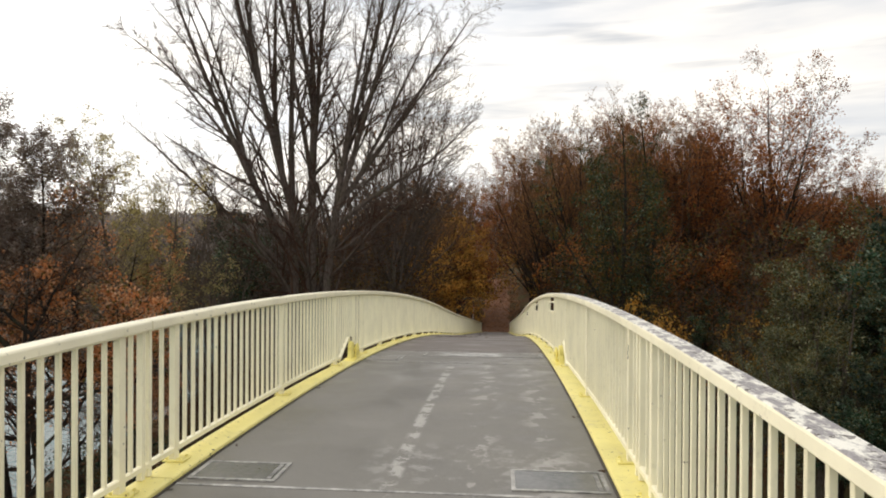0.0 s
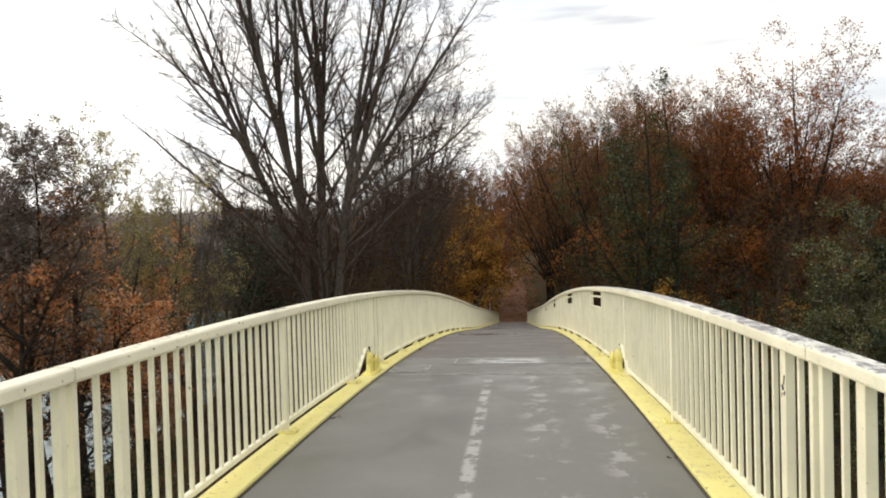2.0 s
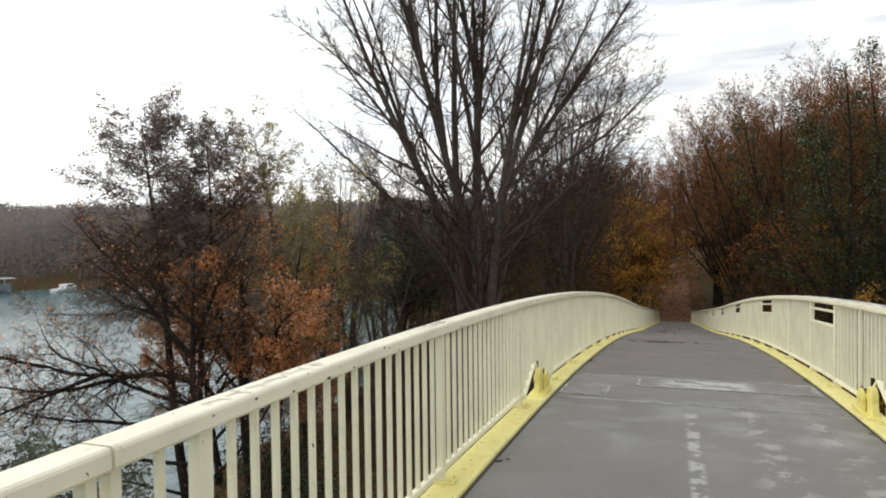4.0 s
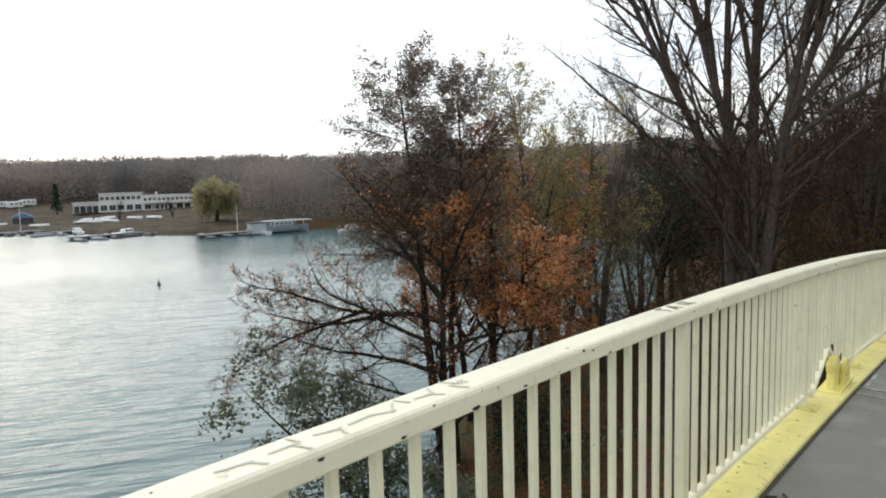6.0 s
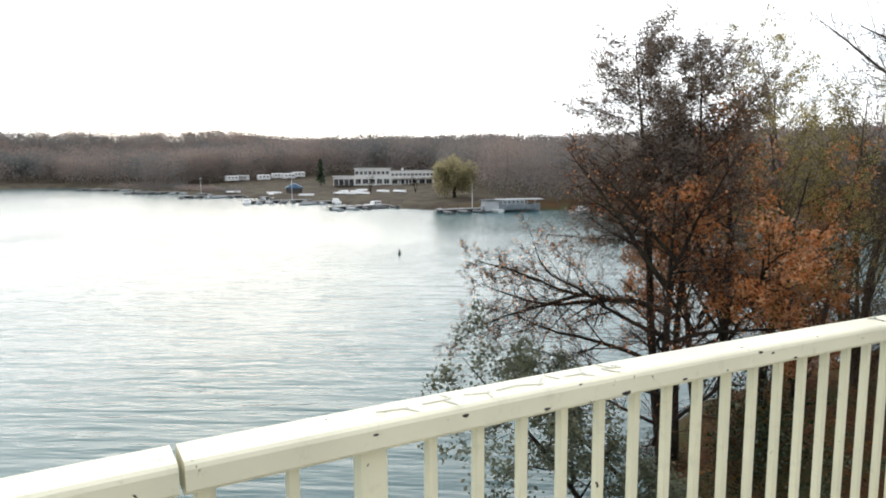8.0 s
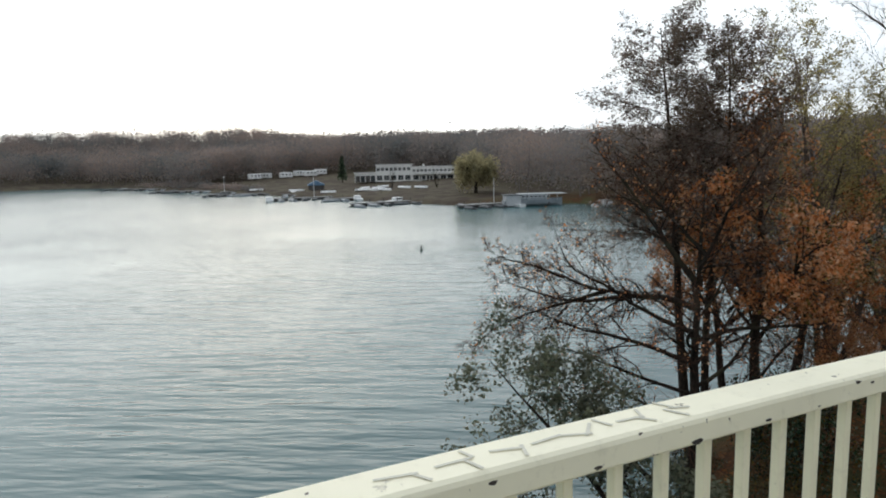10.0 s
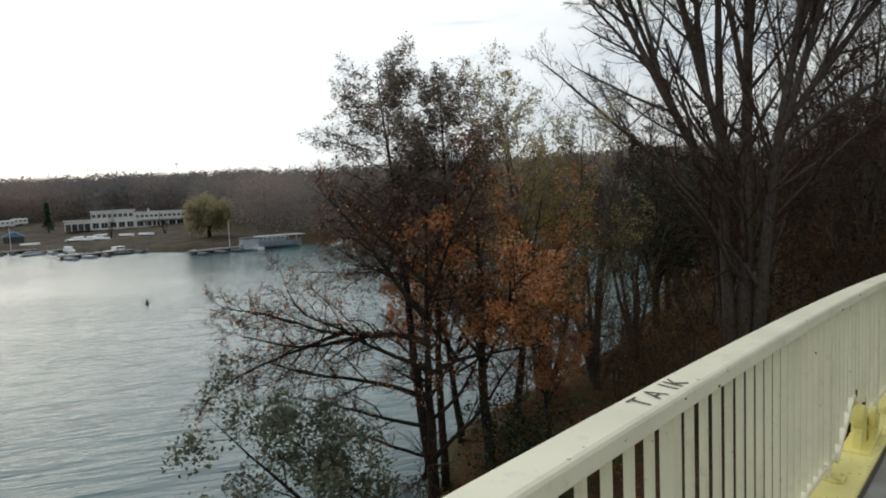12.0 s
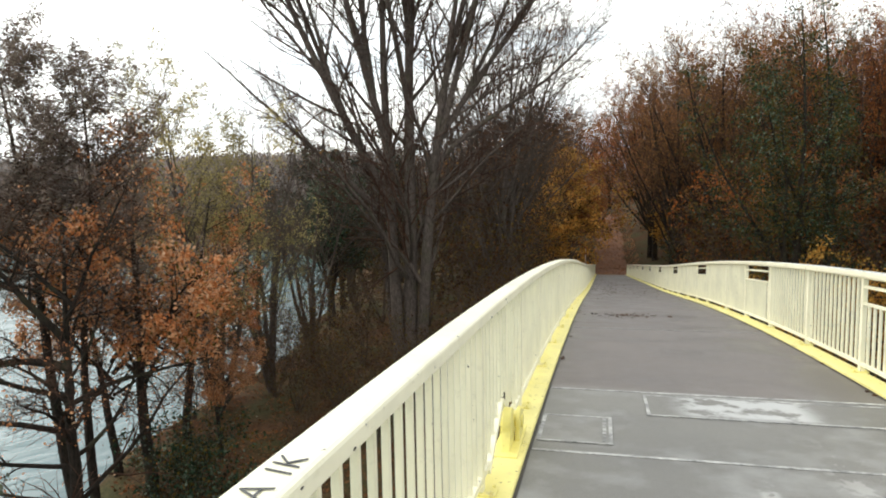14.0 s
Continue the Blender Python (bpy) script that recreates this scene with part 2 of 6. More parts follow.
leaf_brown = foliage("brown_leaves", ((0.16, 0.08, 0.032), (0.25, 0.125, 0.047), (0.35, 0.185, 0.07), (0.26, 0.165, 0.075)), 0.6, 0.45, 0.25, 0.5)
leaf_olive = foliage("olive_leaves", ((0.055, 0.048, 0.014), (0.10, 0.078, 0.022), (0.15, 0.11, 0.03), (0.20, 0.14, 0.04)), 0.6, 0.4, 0.4)
leaf_yellow = foliage("yellow_leaves", ((0.37, 0.17, 0.035), (0.50, 0.265, 0.06), (0.58, 0.36, 0.10), (0.43, 0.19, 0.035)), 0.6, 0.5, 0.5, 0.65)
# the last, palest tone paints sky glints onto some of the glossy leaves
leaf_green = foliage("dark_green_leaves", ((0.012, 0.032, 0.017), (0.018, 0.047, 0.025), (0.026, 0.064, 0.034), (0.038, 0.082, 0.045), (0.055, 0.102, 0.062), (0.10, 0.15, 0.105), (0.23, 0.28, 0.24)), 0.45, 0.3, 0.45, 0.3, shine=0.15)
leaf_silver = foliage("grey_green_leaves", ((0.035, 0.055, 0.025), (0.065, 0.095, 0.045), (0.12, 0.15, 0.08), (0.20, 0.23, 0.145), (0.36, 0.39, 0.29)), 0.4, 0.35, 0.6, 0.35, shine=0.25)
leaf_dusk = foliage("dull_undergrowth_leaves", ((0.045, 0.020, 0.010), (0.075, 0.034, 0.014), (0.12, 0.055, 0.020), (0.07, 0.052, 0.022)), 0.6, 0.35, 0.4)
leaf_pale = foliage("pale_willow_leaves", ((0.30, 0.27, 0.11), (0.40, 0.36, 0.16), (0.48, 0.43, 0.22), (0.34, 0.30, 0.14)), 0.6, 0.4, 0.5)
# far crowns: tones raised and cooled, so aerial haze sits in the colour
leaf_far_hazed = foliage("hazed_far_crowns", ((0.255, 0.265, 0.28), (0.285, 0.28, 0.285), (0.315, 0.28, 0.258), (0.265, 0.275, 0.265)), 0.9, 0.5, 0.04, 0.8, 0.0, (1.55, 1.2, 1.08))
leaf_willow = foliage("willow_leaves", ((0.33, 0.31, 0.19), (0.40, 0.375, 0.24), (0.45, 0.42, 0.28), (0.36, 0.32, 0.21)), 0.7, 0.5, 0.4, 0.8)
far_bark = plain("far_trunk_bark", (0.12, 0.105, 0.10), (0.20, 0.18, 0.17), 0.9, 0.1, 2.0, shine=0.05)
leaf_wet = foliage("wet_deck_leaves", ((0.03, 0.016, 0.01), (0.05, 0.026, 0.014), (0.08, 0.04, 0.02), (0.05, 0.035, 0.02)), 0.5, 0.1, 0.4, 0.6)
leaf_path = foliage("path_leaf_carpet", ((0.22, 0.10, 0.05), (0.32, 0.15, 0.08), (0.40, 0.21, 0.11), (0.28, 0.16, 0.10)), 0.7, 0.15, 0.4, 0.8)
leaf_litter = foliage("fallen_leaves", ((0.10, 0.045, 0.02), (0.17, 0.072, 0.03), (0.24, 0.11, 0.045), (0.13, 0.08, 0.045)), 0.7, 0.15, 0.4)


def ground_material():
    m, nt, bsdf = blank("leaf_covered_soil")
    at = place_of(nt)
    patches, grains = noise_node(nt, at, 0.35, 5.0), noise_node(nt, at, 9.0, 8.0, 0.7)
    soil = ramp_between(nt, grains, (0.035, 0.02, 0.012), (0.14, 0.07, 0.032), 0.32, 0.7)
    grass = ramp_between(nt, grains, (0.03, 0.035, 0.015), (0.09, 0.095, 0.04), 0.3, 0.7)
    mix = ramp_between(nt, patches, (0, 0, 0), (1, 1, 1), 0.42, 0.62)
    # the far shore's mown lawn
    xyz = nt.nodes.new("ShaderNodeSeparateXYZ")
    nt.links.new(at, xyz.inputs[0])
    lawn = ramp_between(nt, maths(nt, 'MULTIPLY', xyz.outputs[0], -0.001), (0, 0, 0), (1, 1, 1), 0.13, 0.14)
    mown = ramp_between(nt, noise_node(nt, at, 0.22, 5.0), (0.068, 0.052, 0.042), (0.102, 0.088, 0.06), 0.40, 0.58)
    cover = mixed(nt, maths(nt, 'MULTIPLY', mix, 0.8), soil, grass)
    nt.links.new(mixed(nt, lawn, cover, mown), bsdf.inputs["Base Color"])
    bsdf.inputs["Roughness"].default_value, bsdf.inputs["Specular IOR Level"].default_value = 0.95, 0.1
    bumped(nt, bsdf, grains, 0.8, 0.06)
    return m


def water_material():
    m, nt, bsdf = blank("lake_water")
    at = place_of(nt)
    turn = nt.nodes.new("ShaderNodeMapping")
    turn.vector_type = 'TEXTURE'
    turn.inputs["Rotation"].default_value = (0, 0, radians(57))
    turn.inputs["Scale"].default_value = (4.2, 0.95, 1.0)
    nt.links.new(at, turn.inputs[0])
    waves, ripples = noise_node(nt, turn.outputs[0], 0.9, 2.0, 0.5), noise_node(nt, turn.outputs[0], 3.2, 3.0, 0.55)
    calm = ramp_between(nt, noise_node(nt, at, 0.02, 3.0), (0.3, 0.3, 0.3), (1, 1, 1), 0.4, 0.62)
    height = maths(nt, 'ADD', maths(nt, 'MULTIPLY', waves, 0.75), maths(nt, 'MULTIPLY', ripples, 0.16))
    height = maths(nt, 'MULTIPLY', height, calm)
    bsdf.inputs["Base Color"].default_value = (0.042, 0.108, 0.118, 1)
    bsdf.inputs["Roughness"].default_value, bsdf.inputs["IOR"].default_value = 0.19, 1.333
    bumped(nt, bsdf, height, 1.0, 0.26)
    return m


def deck_material():
    """Grey epoxy-and-grit deck coat, damp in places, with a worn centre line and scuffed whitish tracks."""
    m, nt, bsdf = blank("deck_coating")
    at = place_of(nt)
    xyz = nt.nodes.new("ShaderNodeSeparateXYZ")
    nt.links.new(at, xyz.inputs[0])

    def band(value, a, b, soft):
        rise = nt.nodes.new("ShaderNodeMapRange")
        rise.interpolation_type = 'SMOOTHSTEP'
        rise.inputs[1].default_value, rise.inputs[2].default_value = a - soft, a + soft
        nt.links.new(value, rise.inputs[0])
        fall = nt.nodes.new("ShaderNodeMapRange")
        fall.interpolation_type = 'SMOOTHSTEP'
        fall.inputs[1].default_value, fall.inputs[2].default_value = b - soft, b + soft
        nt.links.new(value, fall.inputs[0])
        return maths(nt, 'MULTIPLY', rise.outputs[0], maths(nt, 'SUBTRACT', 1.0, fall.outputs[0]))

    grit, clouds_, blotch = noise_node(nt, at, 140.0, 4.0, 0.7), noise_node(nt, at, 1.1, 5.0), noise_node(nt, at, 6.0, 6.0, 0.65)
    base = ramp_between(nt, clouds_, (0.146, 0.139, 0.126), (0.207, 0.198, 0.181), 0.35, 0.65)
    base = mixed(nt, 0.5, base, ramp_between(nt, grit, (0.5, 0.5, 0.5), (1.4, 1.4, 1.4), 0.3, 0.7), 'MULTIPLY')
    far = band(xyz.outputs[1], 12.45, 60.0, 0.02)
    base = mixed(nt, far, base, mixed(nt, 1.0, base, (0.83, 0.755, 0.765), 'MULTIPLY'))
    line = maths(nt, 'MULTIPLY', band(xyz.outputs[0], -0.085, 0.02, 0.02), band(xyz.outputs[1], 1.0, 10.2, 0.3))
    worn = ramp_between(nt, noise_node(nt, at, 4.2, 8.0, 0.7), (0, 0, 0), (1, 1, 1), 0.48, 0.525)
    base = mixed(nt, maths(nt, 'MULTIPLY', maths(nt, 'MULTIPLY', line, worn), 0.6), base, (0.50, 0.49, 0.465))
    mp = nt.nodes.new("ShaderNodeMapping")
    mp.inputs["Scale"].default_value = (1.0, 0.8, 1.0)
    nt.links.new(at, mp.inputs[0])
    scuff = ramp_between(nt, noise_node(nt, mp.outputs[0], 4.4, 8.0, 0.66), (0, 0, 0), (1, 1, 1), 0.535, 0.57)
    lane = maths(nt, 'MULTIPLY', maths(nt, 'ADD', band(xyz.outputs[0], 0.40, 0.68, 0.12), band(xyz.outputs[0], 0.98, 1.24, 0.12)), band(xyz.outputs[1], -6.0, 11.0, 0.6))
    base = mixed(nt, maths(nt, 'MULTIPLY', maths(nt, 'MULTIPLY', scuff, lane), 0.55), base, (0.42, 0.40, 0.38))
    joint = maths(nt, 'MULTIPLY', band(xyz.outputs[0], -0.25, 1.44, 0.12), band(xyz.outputs[1], 4.6, 5.5, 0.3))
    worn_joint = ramp_between(nt, noise_node(nt, at, 4.6, 6.0, 0.65), (0, 0, 0), (1, 1, 1), 0.52, 0.60)
    base = mixed(nt, maths(nt, 'MULTIPLY', maths(nt, 'MULTIPLY', joint, worn_joint), 0.4), base, (0.42, 0.41, 0.39))
    patch = maths(nt, 'MULTIPLY', band(xyz.outputs[0], -0.32, 0.70, 0.12), band(xyz.outputs[1], 11.66, 12.34, 0.06))
    edge = ramp_between(nt, noise_node(nt, at, 4.0, 6.0, 0.6), (0, 0, 0), (1, 1, 1), 0.42, 0.5)
    base = mixed(nt, maths(nt, 'MULTIPLY', maths(nt, 'MULTIPLY', patch, edge), 0.85), base, (0.50, 0.50, 0.49))
    chalk = ramp_between(nt, noise_node(nt, at, 2.1, 5.0), (0, 0, 0), (1, 1, 1), 0.5, 0.7)
    base = mixed(nt, maths(nt, 'MULTIPLY', maths(nt, 'MULTIPLY', chalk, band(xyz.outputs[1], 8.5, 12.4, 0.8)), 0.35), base, (0.42, 0.42, 0.41))
    nt.links.new(base, bsdf.inputs["Base Color"])
    wet = ramp_between(nt, clouds_, (0.42, 0.42, 0.42), (0.7, 0.7, 0.7), 0.4, 0.6)
    nt.links.new(wet, bsdf.inputs["Roughness"])
    bumped(nt, bsdf, grit, 0.35, 0.003)
    return m


soil = ground_material()
lake_water = water_material()
deck_coat = deck_material()
path_soil = plain("leafy_path", (0.15, 0.07, 0.04), (0.27, 0.135, 0.075), 0.95, 1.2, 12.0, 0, 0.8, 0.03)
wet_plate = plain("wet_cover_plate", (0.075, 0.08, 0.075), (0.15, 0.15, 0.145), 0.22, 3.0, 25.0, bump=0.15)
seam_grey = plain("seam_filler", (0.16, 0.16, 0.155), (0.50, 0.49, 0.47), 0.7, 5.0, 22.0)


# ---- building helpers ----
def part(name, bm, material, parent=None, label=""):
    """Links a bmesh as one mesh object, under a thing or a part."""
    me = bpy.data.meshes.new(name)
    bm.to_mesh(me)
    bm.free()
    me.materials.append(material)
    ob = new(name, me)
    ob.parent = parent
    return tagged(ob, label)


def mesh_of(name, verts, faces, material, parent=None, label="", smooth=False):
    """One mesh object out of arrays: verts (n, 3) and faces (m, 3 or 4)."""
    verts, faces = np.asarray(verts, np.float32), np.asarray(faces, np.int32)
    me = bpy.data.meshes.new(name)
    me.vertices.add(len(verts))
    me.vertices.foreach_set("co", verts.ravel())
    k = faces.shape[1]
    me.loops.add(faces.size)
    me.loops.foreach_set("vertex_index", faces.ravel())
    me.polygons.add(len(faces))
    me.polygons.foreach_set("loop_start", np.arange(0, faces.size, k, dtype=np.int32))
    if smooth:
        me.polygons.foreach_set("use_smooth", np.ones(len(faces), bool))
    me.update(calc_edges=True)
    me.materials.append(material)
    ob = new(name, me)
    ob.parent = parent
    return tagged(ob, label)


def base_of(name, m, label, category, group="", kind=""):
    """An Empty that carries a thing's parts."""
    ob = new(name)
    ob.matrix_world = m
    ob.empty_display_size = 0.2
    return tagged(ob, label, category, group, kind)


def add_box(bm, size, centre, bevel=0.0, turn=None):
    made = bmesh.ops.create_cube(bm, size=1.0)
    m = Matrix.Translation(centre) @ (turn or Matrix.Identity(4)) @ Matrix.Diagonal((*size, 1))
    bmesh.ops.transform(bm, matrix=m, verts=made["verts"])
    if bevel:
        edges = list({e for v in made["verts"] for e in v.link_edges})
        bmesh.ops.bevel(bm, geom=edges, offset=bevel, segments=2, affect='EDGES', profile=0.5)
    return bm


def box(size, centre=(0, 0, 0), bevel=0.0, turn=None):
    return add_box(bmesh.new(), size, centre, bevel, turn)


def add_rod(bm, a, b, r0, r1=None, sides=10):
    a, b = Vector(a), Vector(b)
    made = bmesh.ops.create_cone(bm, cap_ends=True, segments=sides, radius1=r0, radius2=r0 if r1 is None else r1, depth=(b - a).length)
    turn = (b - a).to_track_quat('Z', 'Y').to_matrix().to_4x4()
    bmesh.ops.transform(bm, matrix=Matrix.Translation((a + b) / 2) @ turn, verts=made["verts"])
    return bm


def rod(a, b, r0, r1=None, sides=10):
    return add_rod(bmesh.new(), a, b, r0, r1, sides)


def swept(profile, ys, x0, lift, ends=True):
    """A profile of (x, z) swept along the deck's curve at the stations ys."""
    bm, rings = bmesh.new(), []
    for y in ys:
        rings.append([bm.verts.new((x0 + px, y, deck_z(y) + lift + pz)) for px, pz in profile])
    k = len(profile)
    for a, b in zip(rings, rings[1:]):
        for i in range(k):
            bm.faces.new((a[i], b[i], b[(i + 1) % k], a[(i + 1) % k]))
    if ends:
        bm.faces.new(rings[0])
        bm.faces.new(rings[-1][::-1])
    bmesh.ops.recalc_face_normals(bm, faces=bm.faces)
    return bm


def polar(az, distance, z=0.0):
    """A place by its compass direction and distance from the middle of the walk."""
    return (-0.5 + distance * math.sin(radians(az)), 4.5 + distance * math.cos(radians(az)), z)


# ---- the lie of the land ----
WATER = -9.4
DECK_FROM, DECK_TO = -42.0, 81.6
END_Z = -3.2335 - 0.1245 * (DECK_TO - 37)


def deck_z(y):
    if y < -4:
        return 0.04292 * -4 - 0.006005 * 16 - 6.711e-5 * 64 + 0.094 * (y + 4)
    if y > 37:
        return -3.2335 - 0.1245 * (y - 37)
    return 0.04292 * y - 0.006005 * y * y + 6.711e-5 * y ** 3


LAKE = np.array([(60, 0), (40, 6), (22, 12), (8, 15), (-6, 18), (-12, 19), (-15.5, 20.2), (-18.5, 24.5), (-20.5, 30), (-21, 45), (-27, 70),
                 (-42, 105), (-70, 122), (-98, 114), (-123, 104), (-131, 89), (-138, 80), (-157, 73), (-193, 65), (-245, 49), (-298, 32),
                 (-347, 19), (-362, -4), (-350, -60), (-320, -160), (-200, -260), (-40, -240), (-20, -120), (-14, -56), (-6, -44), (10, -42),
                 (40, -46), (120, -70), (200, -90), (200, -30), (100, -10)], float)


def shore_distance(x, y):
    """Metres from the shore line, positive on land."""
    x, y = np.asarray(x, float), np.asarray(y, float)
    best, inside = np.full(x.shape, 1e9), np.zeros(x.shape, bool)
    for (ax, ay), (bx, by) in zip(LAKE, np.roll(LAKE, -1, 0)):
        dx, dy = bx - ax, by - ay
        s = np.clip(((x - ax) * dx + (y - ay) * dy) / (dx * dx + dy * dy), 0, 1)
        best = np.minimum(best, np.hypot(x - ax - s * dx, y - ay - s * dy))
        cross = (ay > y) != (by > y)
        with np.errstate(divide='ignore', invalid='ignore'):
            at_x = ax + (y - ay) * dx / (dy if dy else 1e-9)
        inside ^= cross & (x < at_x)
    return np.where(inside, -best, best)


def smooth_step(v, a, b):
    s = np.clip((v - a) / (b - a), 0, 1)
    return s * s * (3 - 2 * s)


def land_z(x, y):
    x, y = np.asarray(x, float), np.asarray(y, float)
    d = shore_distance(x, y) + 0.7 * np.sin(x * 0.37 + 1.3) * np.cos(y * 0.41)
    near = WATER + 0.5 * np.clip(d, -6, 1.6) + 0.05 * np.clip(d - 1.6, 0, 14) + 0.09 * np.clip(y - 84, 0, 70) + 0.10 * np.clip(x - 14, 0, 30)
    rough = WATER + 0.4 * np.clip(d, -6, 2.0) + 0.055 * np.clip(d, 0, 70) + (0.128 - 0.075 * smooth_step(y, 110, 200)) * np.clip(d - 72, 0, 190)
    far = smooth_step(np.hypot(x - 5, y - 45), 75, 125)
    z = near * (1 - far) + rough * far
    z += (0.16 * np.sin(x * 0.9 + y * 0.35) * np.sin(y * 0.7 - x * 0.2) + 0.10 * np.sin(x * 2.3) * np.sin(y * 1.9)) * np.clip(d, 0, 1)
    z += far * 2.5 * np.sin(x * 0.021) * np.sin(y * 0.017 + 1) * np.clip(d - 60, 0, 40) / 40
    bank = np.exp(-(x / 5.5) ** 2) * smooth_step(y, 66, 81) * (1 - smooth_step(y, 150, 190))
    bank = np.maximum(bank, np.exp(-(x / 6) ** 2) * (1 - smooth_step(y, -60, -44)))
    level = np.where(y > 0, END_Z - 0.16 + 0.09 * np.clip(y - 84, 0, 70), -4.3)
    return z * (1 - bank) + level * bank


def land(x, y):
    return float(land_z(np.array([x]), np.array([y]))[0])


def build_ground():
    u = np.linspace(-4.35, 4.35, 330)
    xs, ys = -6 + 45 * np.sinh(u), 30 + 45 * np.sinh(u)
    gx, gy = np.meshgrid(xs, ys, indexing='ij')
    verts = np.stack([gx, gy, land_z(gx, gy)], -1).reshape(-1, 3)
    n = len(u)
    i, j = np.meshgrid(np.arange(n - 1), np.arange(n - 1), indexing='ij')
    a = (i * n + j).ravel()
    tagged(mesh_of("ground", verts, np.stack([a, a + n, a + n + 1, a + 1], -1), soil, smooth=True),
           "brown leaf-covered soil sloping down to the lake", "ground", kind="structure")
    size = 1900
    bm = bmesh.new()
    bm.faces.new([bm.verts.new(v) for v in ((-size, -size, WATER), (size, -size, WATER), (size, size, WATER), (-size, size, WATER))])
    tagged(part("water", bm, lake_water), "grey-green rippled lake water", "water", kind="structure")
    bm, rows = bmesh.new(), []
    for k in range(23):
        y = DECK_TO - 0.3 + k * 2.2
        wide, drift = 1.9 + 0.012 * k + 0.12 * math.sin(k * 1.1), 0.0
        rows.append([bm.verts.new((drift + s * wide, y, END_Z - 0.05 + 0.09 * min(70, max(0, y - 84)) + 0.02 * math.sin(k * 2.0 + s))) for s in (-1, -0.4, 0.3, 1)])
    for a, b in zip(rows, rows[1:]):
        for s in range(3):
            bm.faces.new((a[s], a[s + 1], b[s + 1], b[s]))
    tagged(part("path", bm, path_soil), "brown path strewn with fallen leaves", "path", kind="structure")


build_ground()

# ---- the footbridge ----
HALF, RAIL_X = 1.512, 1.69


def build_deck():
    """Joined steel deck slabs, split at the cross seams, over two girders."""
    seams = [DECK_FROM, -17.0, -3.0, 4.42, 10.56, 12.42, 17.12, 26.0, 33.5, 48.2, 63.0, DECK_TO]
    deck = base_of("bridge_deck", pose(0, 0, 0), "grey grit-coated footbridge deck, worn and damp", "bridge", kind="structure")
    for a, b in zip(seams, seams[1:]):
        ys = np.linspace(a + 0.006, b - 0.006, max(2, int((b - a) / 0.7) + 1))
        part("deck_plate", swept([(-HALF, 0), (HALF, 0), (HALF, -0.16), (-HALF, -0.16)], ys, 0, 0), deck_coat, deck)
    ys = np.linspace(DECK_FROM, DECK_TO, 70)
    for s in (-1, 1):
        part("girder", swept([(-0.2, 0), (0.2, 0), (0.2, -0.9), (-0.2, -0.9)], ys, s * 1.35, -0.17), under_steel, deck)
    part("seam_bed", swept([(-HALF, 0), (HALF, 0), (HALF, -0.02), (-HALF, -0.02)], ys, 0, -0.012), seam_grey, deck)
    for y, wide in ((4.42, 0.035), (10.56, 0.04), (12.42, 0.05), (17.12, 0.03)):
        part("seam_strip", swept([(-HALF + 0.03, 0), (HALF - 0.03, 0), (HALF - 0.03, -0.004), (-HALF + 0.03, -0.004)],
                                 (y - wide / 2, y + wide / 2), 0, 0.0045), seam_grey, deck)
    # yellow kerb flanges, in lengths
    for s in (-1, 1):
        for a, b in zip(seams, seams[1:]):
            ys = np.linspace(a + 0.004, b - 0.004, max(2, int((b - a) / 0.7) + 1))
            wide = 0.22
            prof = [(-0.005, -0.15), (-0.005, 0.028), (0.006, 0.036), (wide - 0.015, 0.040), (wide, 0.034), (wide, -0.15)]
            if s < 0:
                prof = [(-px, pz) for px, pz in prof]
            part("kerb_flange", swept(prof, ys, s * HALF, 0), yellow_paint, deck, "yellow painted steel kerb flange")
            if b > -8:
                part("kerb_gap", swept([(-0.012, 0), (0.012, 0), (0.012, 0.006), (-0.012, 0.006)], ys, s * (HALF - 0.014), 0.001), dark_steel, deck)


def build_hatch(x0, x1, y0, y1, plate=None):
    """A flush cover plate in the deck: thin raised frame strips with studs."""
    y = (y0 + y1) / 2
    hatch = base_of("deck_hatch", pose(0, 0, 0), "flush steel cover plate with whitish worn edges", "hatch", "deck hatches")
    strip = 0.028
    slope = (deck_z(y1) - deck_z(y0)) / (y1 - y0)

    def lay(ax, bx, ay, by, name, material, high):
        bm = bmesh.new()
        lo = [bm.verts.new((px, py, deck_z(y) + slope * (py - y) + 0.001)) for px, py in ((ax, ay), (bx, ay), (bx, by), (ax, by))]
        hi = [bm.verts.new((v.co.x, v.co.y, v.co.z + high)) for v in lo]
        bm.faces.new(hi)
        for i in range(4):
            bm.faces.new((lo[i], lo[(i + 1) % 4], hi[(i + 1) % 4], hi[i]))
        part(name, bm, material, hatch)

    lay(x0 + strip, x1 - strip, y0 + strip, y1 - strip, "plate", plate or deck_coat, 0.005)
    lay(x0, x1, y0, y0 + strip, "frame_strip", seam_grey, 0.008)
    lay(x0, x1, y1 - strip, y1, "frame_strip", seam_grey, 0.008)
    lay(x0, x0 + strip, y0 + strip, y1 - strip, "frame_strip", seam_grey, 0.0075)
    lay(x1 - strip, x1, y0 + strip, y1 - strip, "frame_strip", seam_grey, 0.0075)
    for k in range(7):
        yy = y0 + 0.08 + (y1 - y0 - 0.16) * k / 6
        lay(x1 - 0.075, x1 - 0.045, yy - 0.03, yy + 0.03, "stud", seam_grey, 0.008)


RAIL_TOP = 1.12
CAP = [(-0.060, -0.064), (-0.064, -0.058), (-0.064, -0.014), (-0.060, -0.005), (-0.050, 0.0), (0.050, 0.0), (0.060, -0.005), (0.064, -0.014), (0.064, -0.058), (0.060, -0.064)]


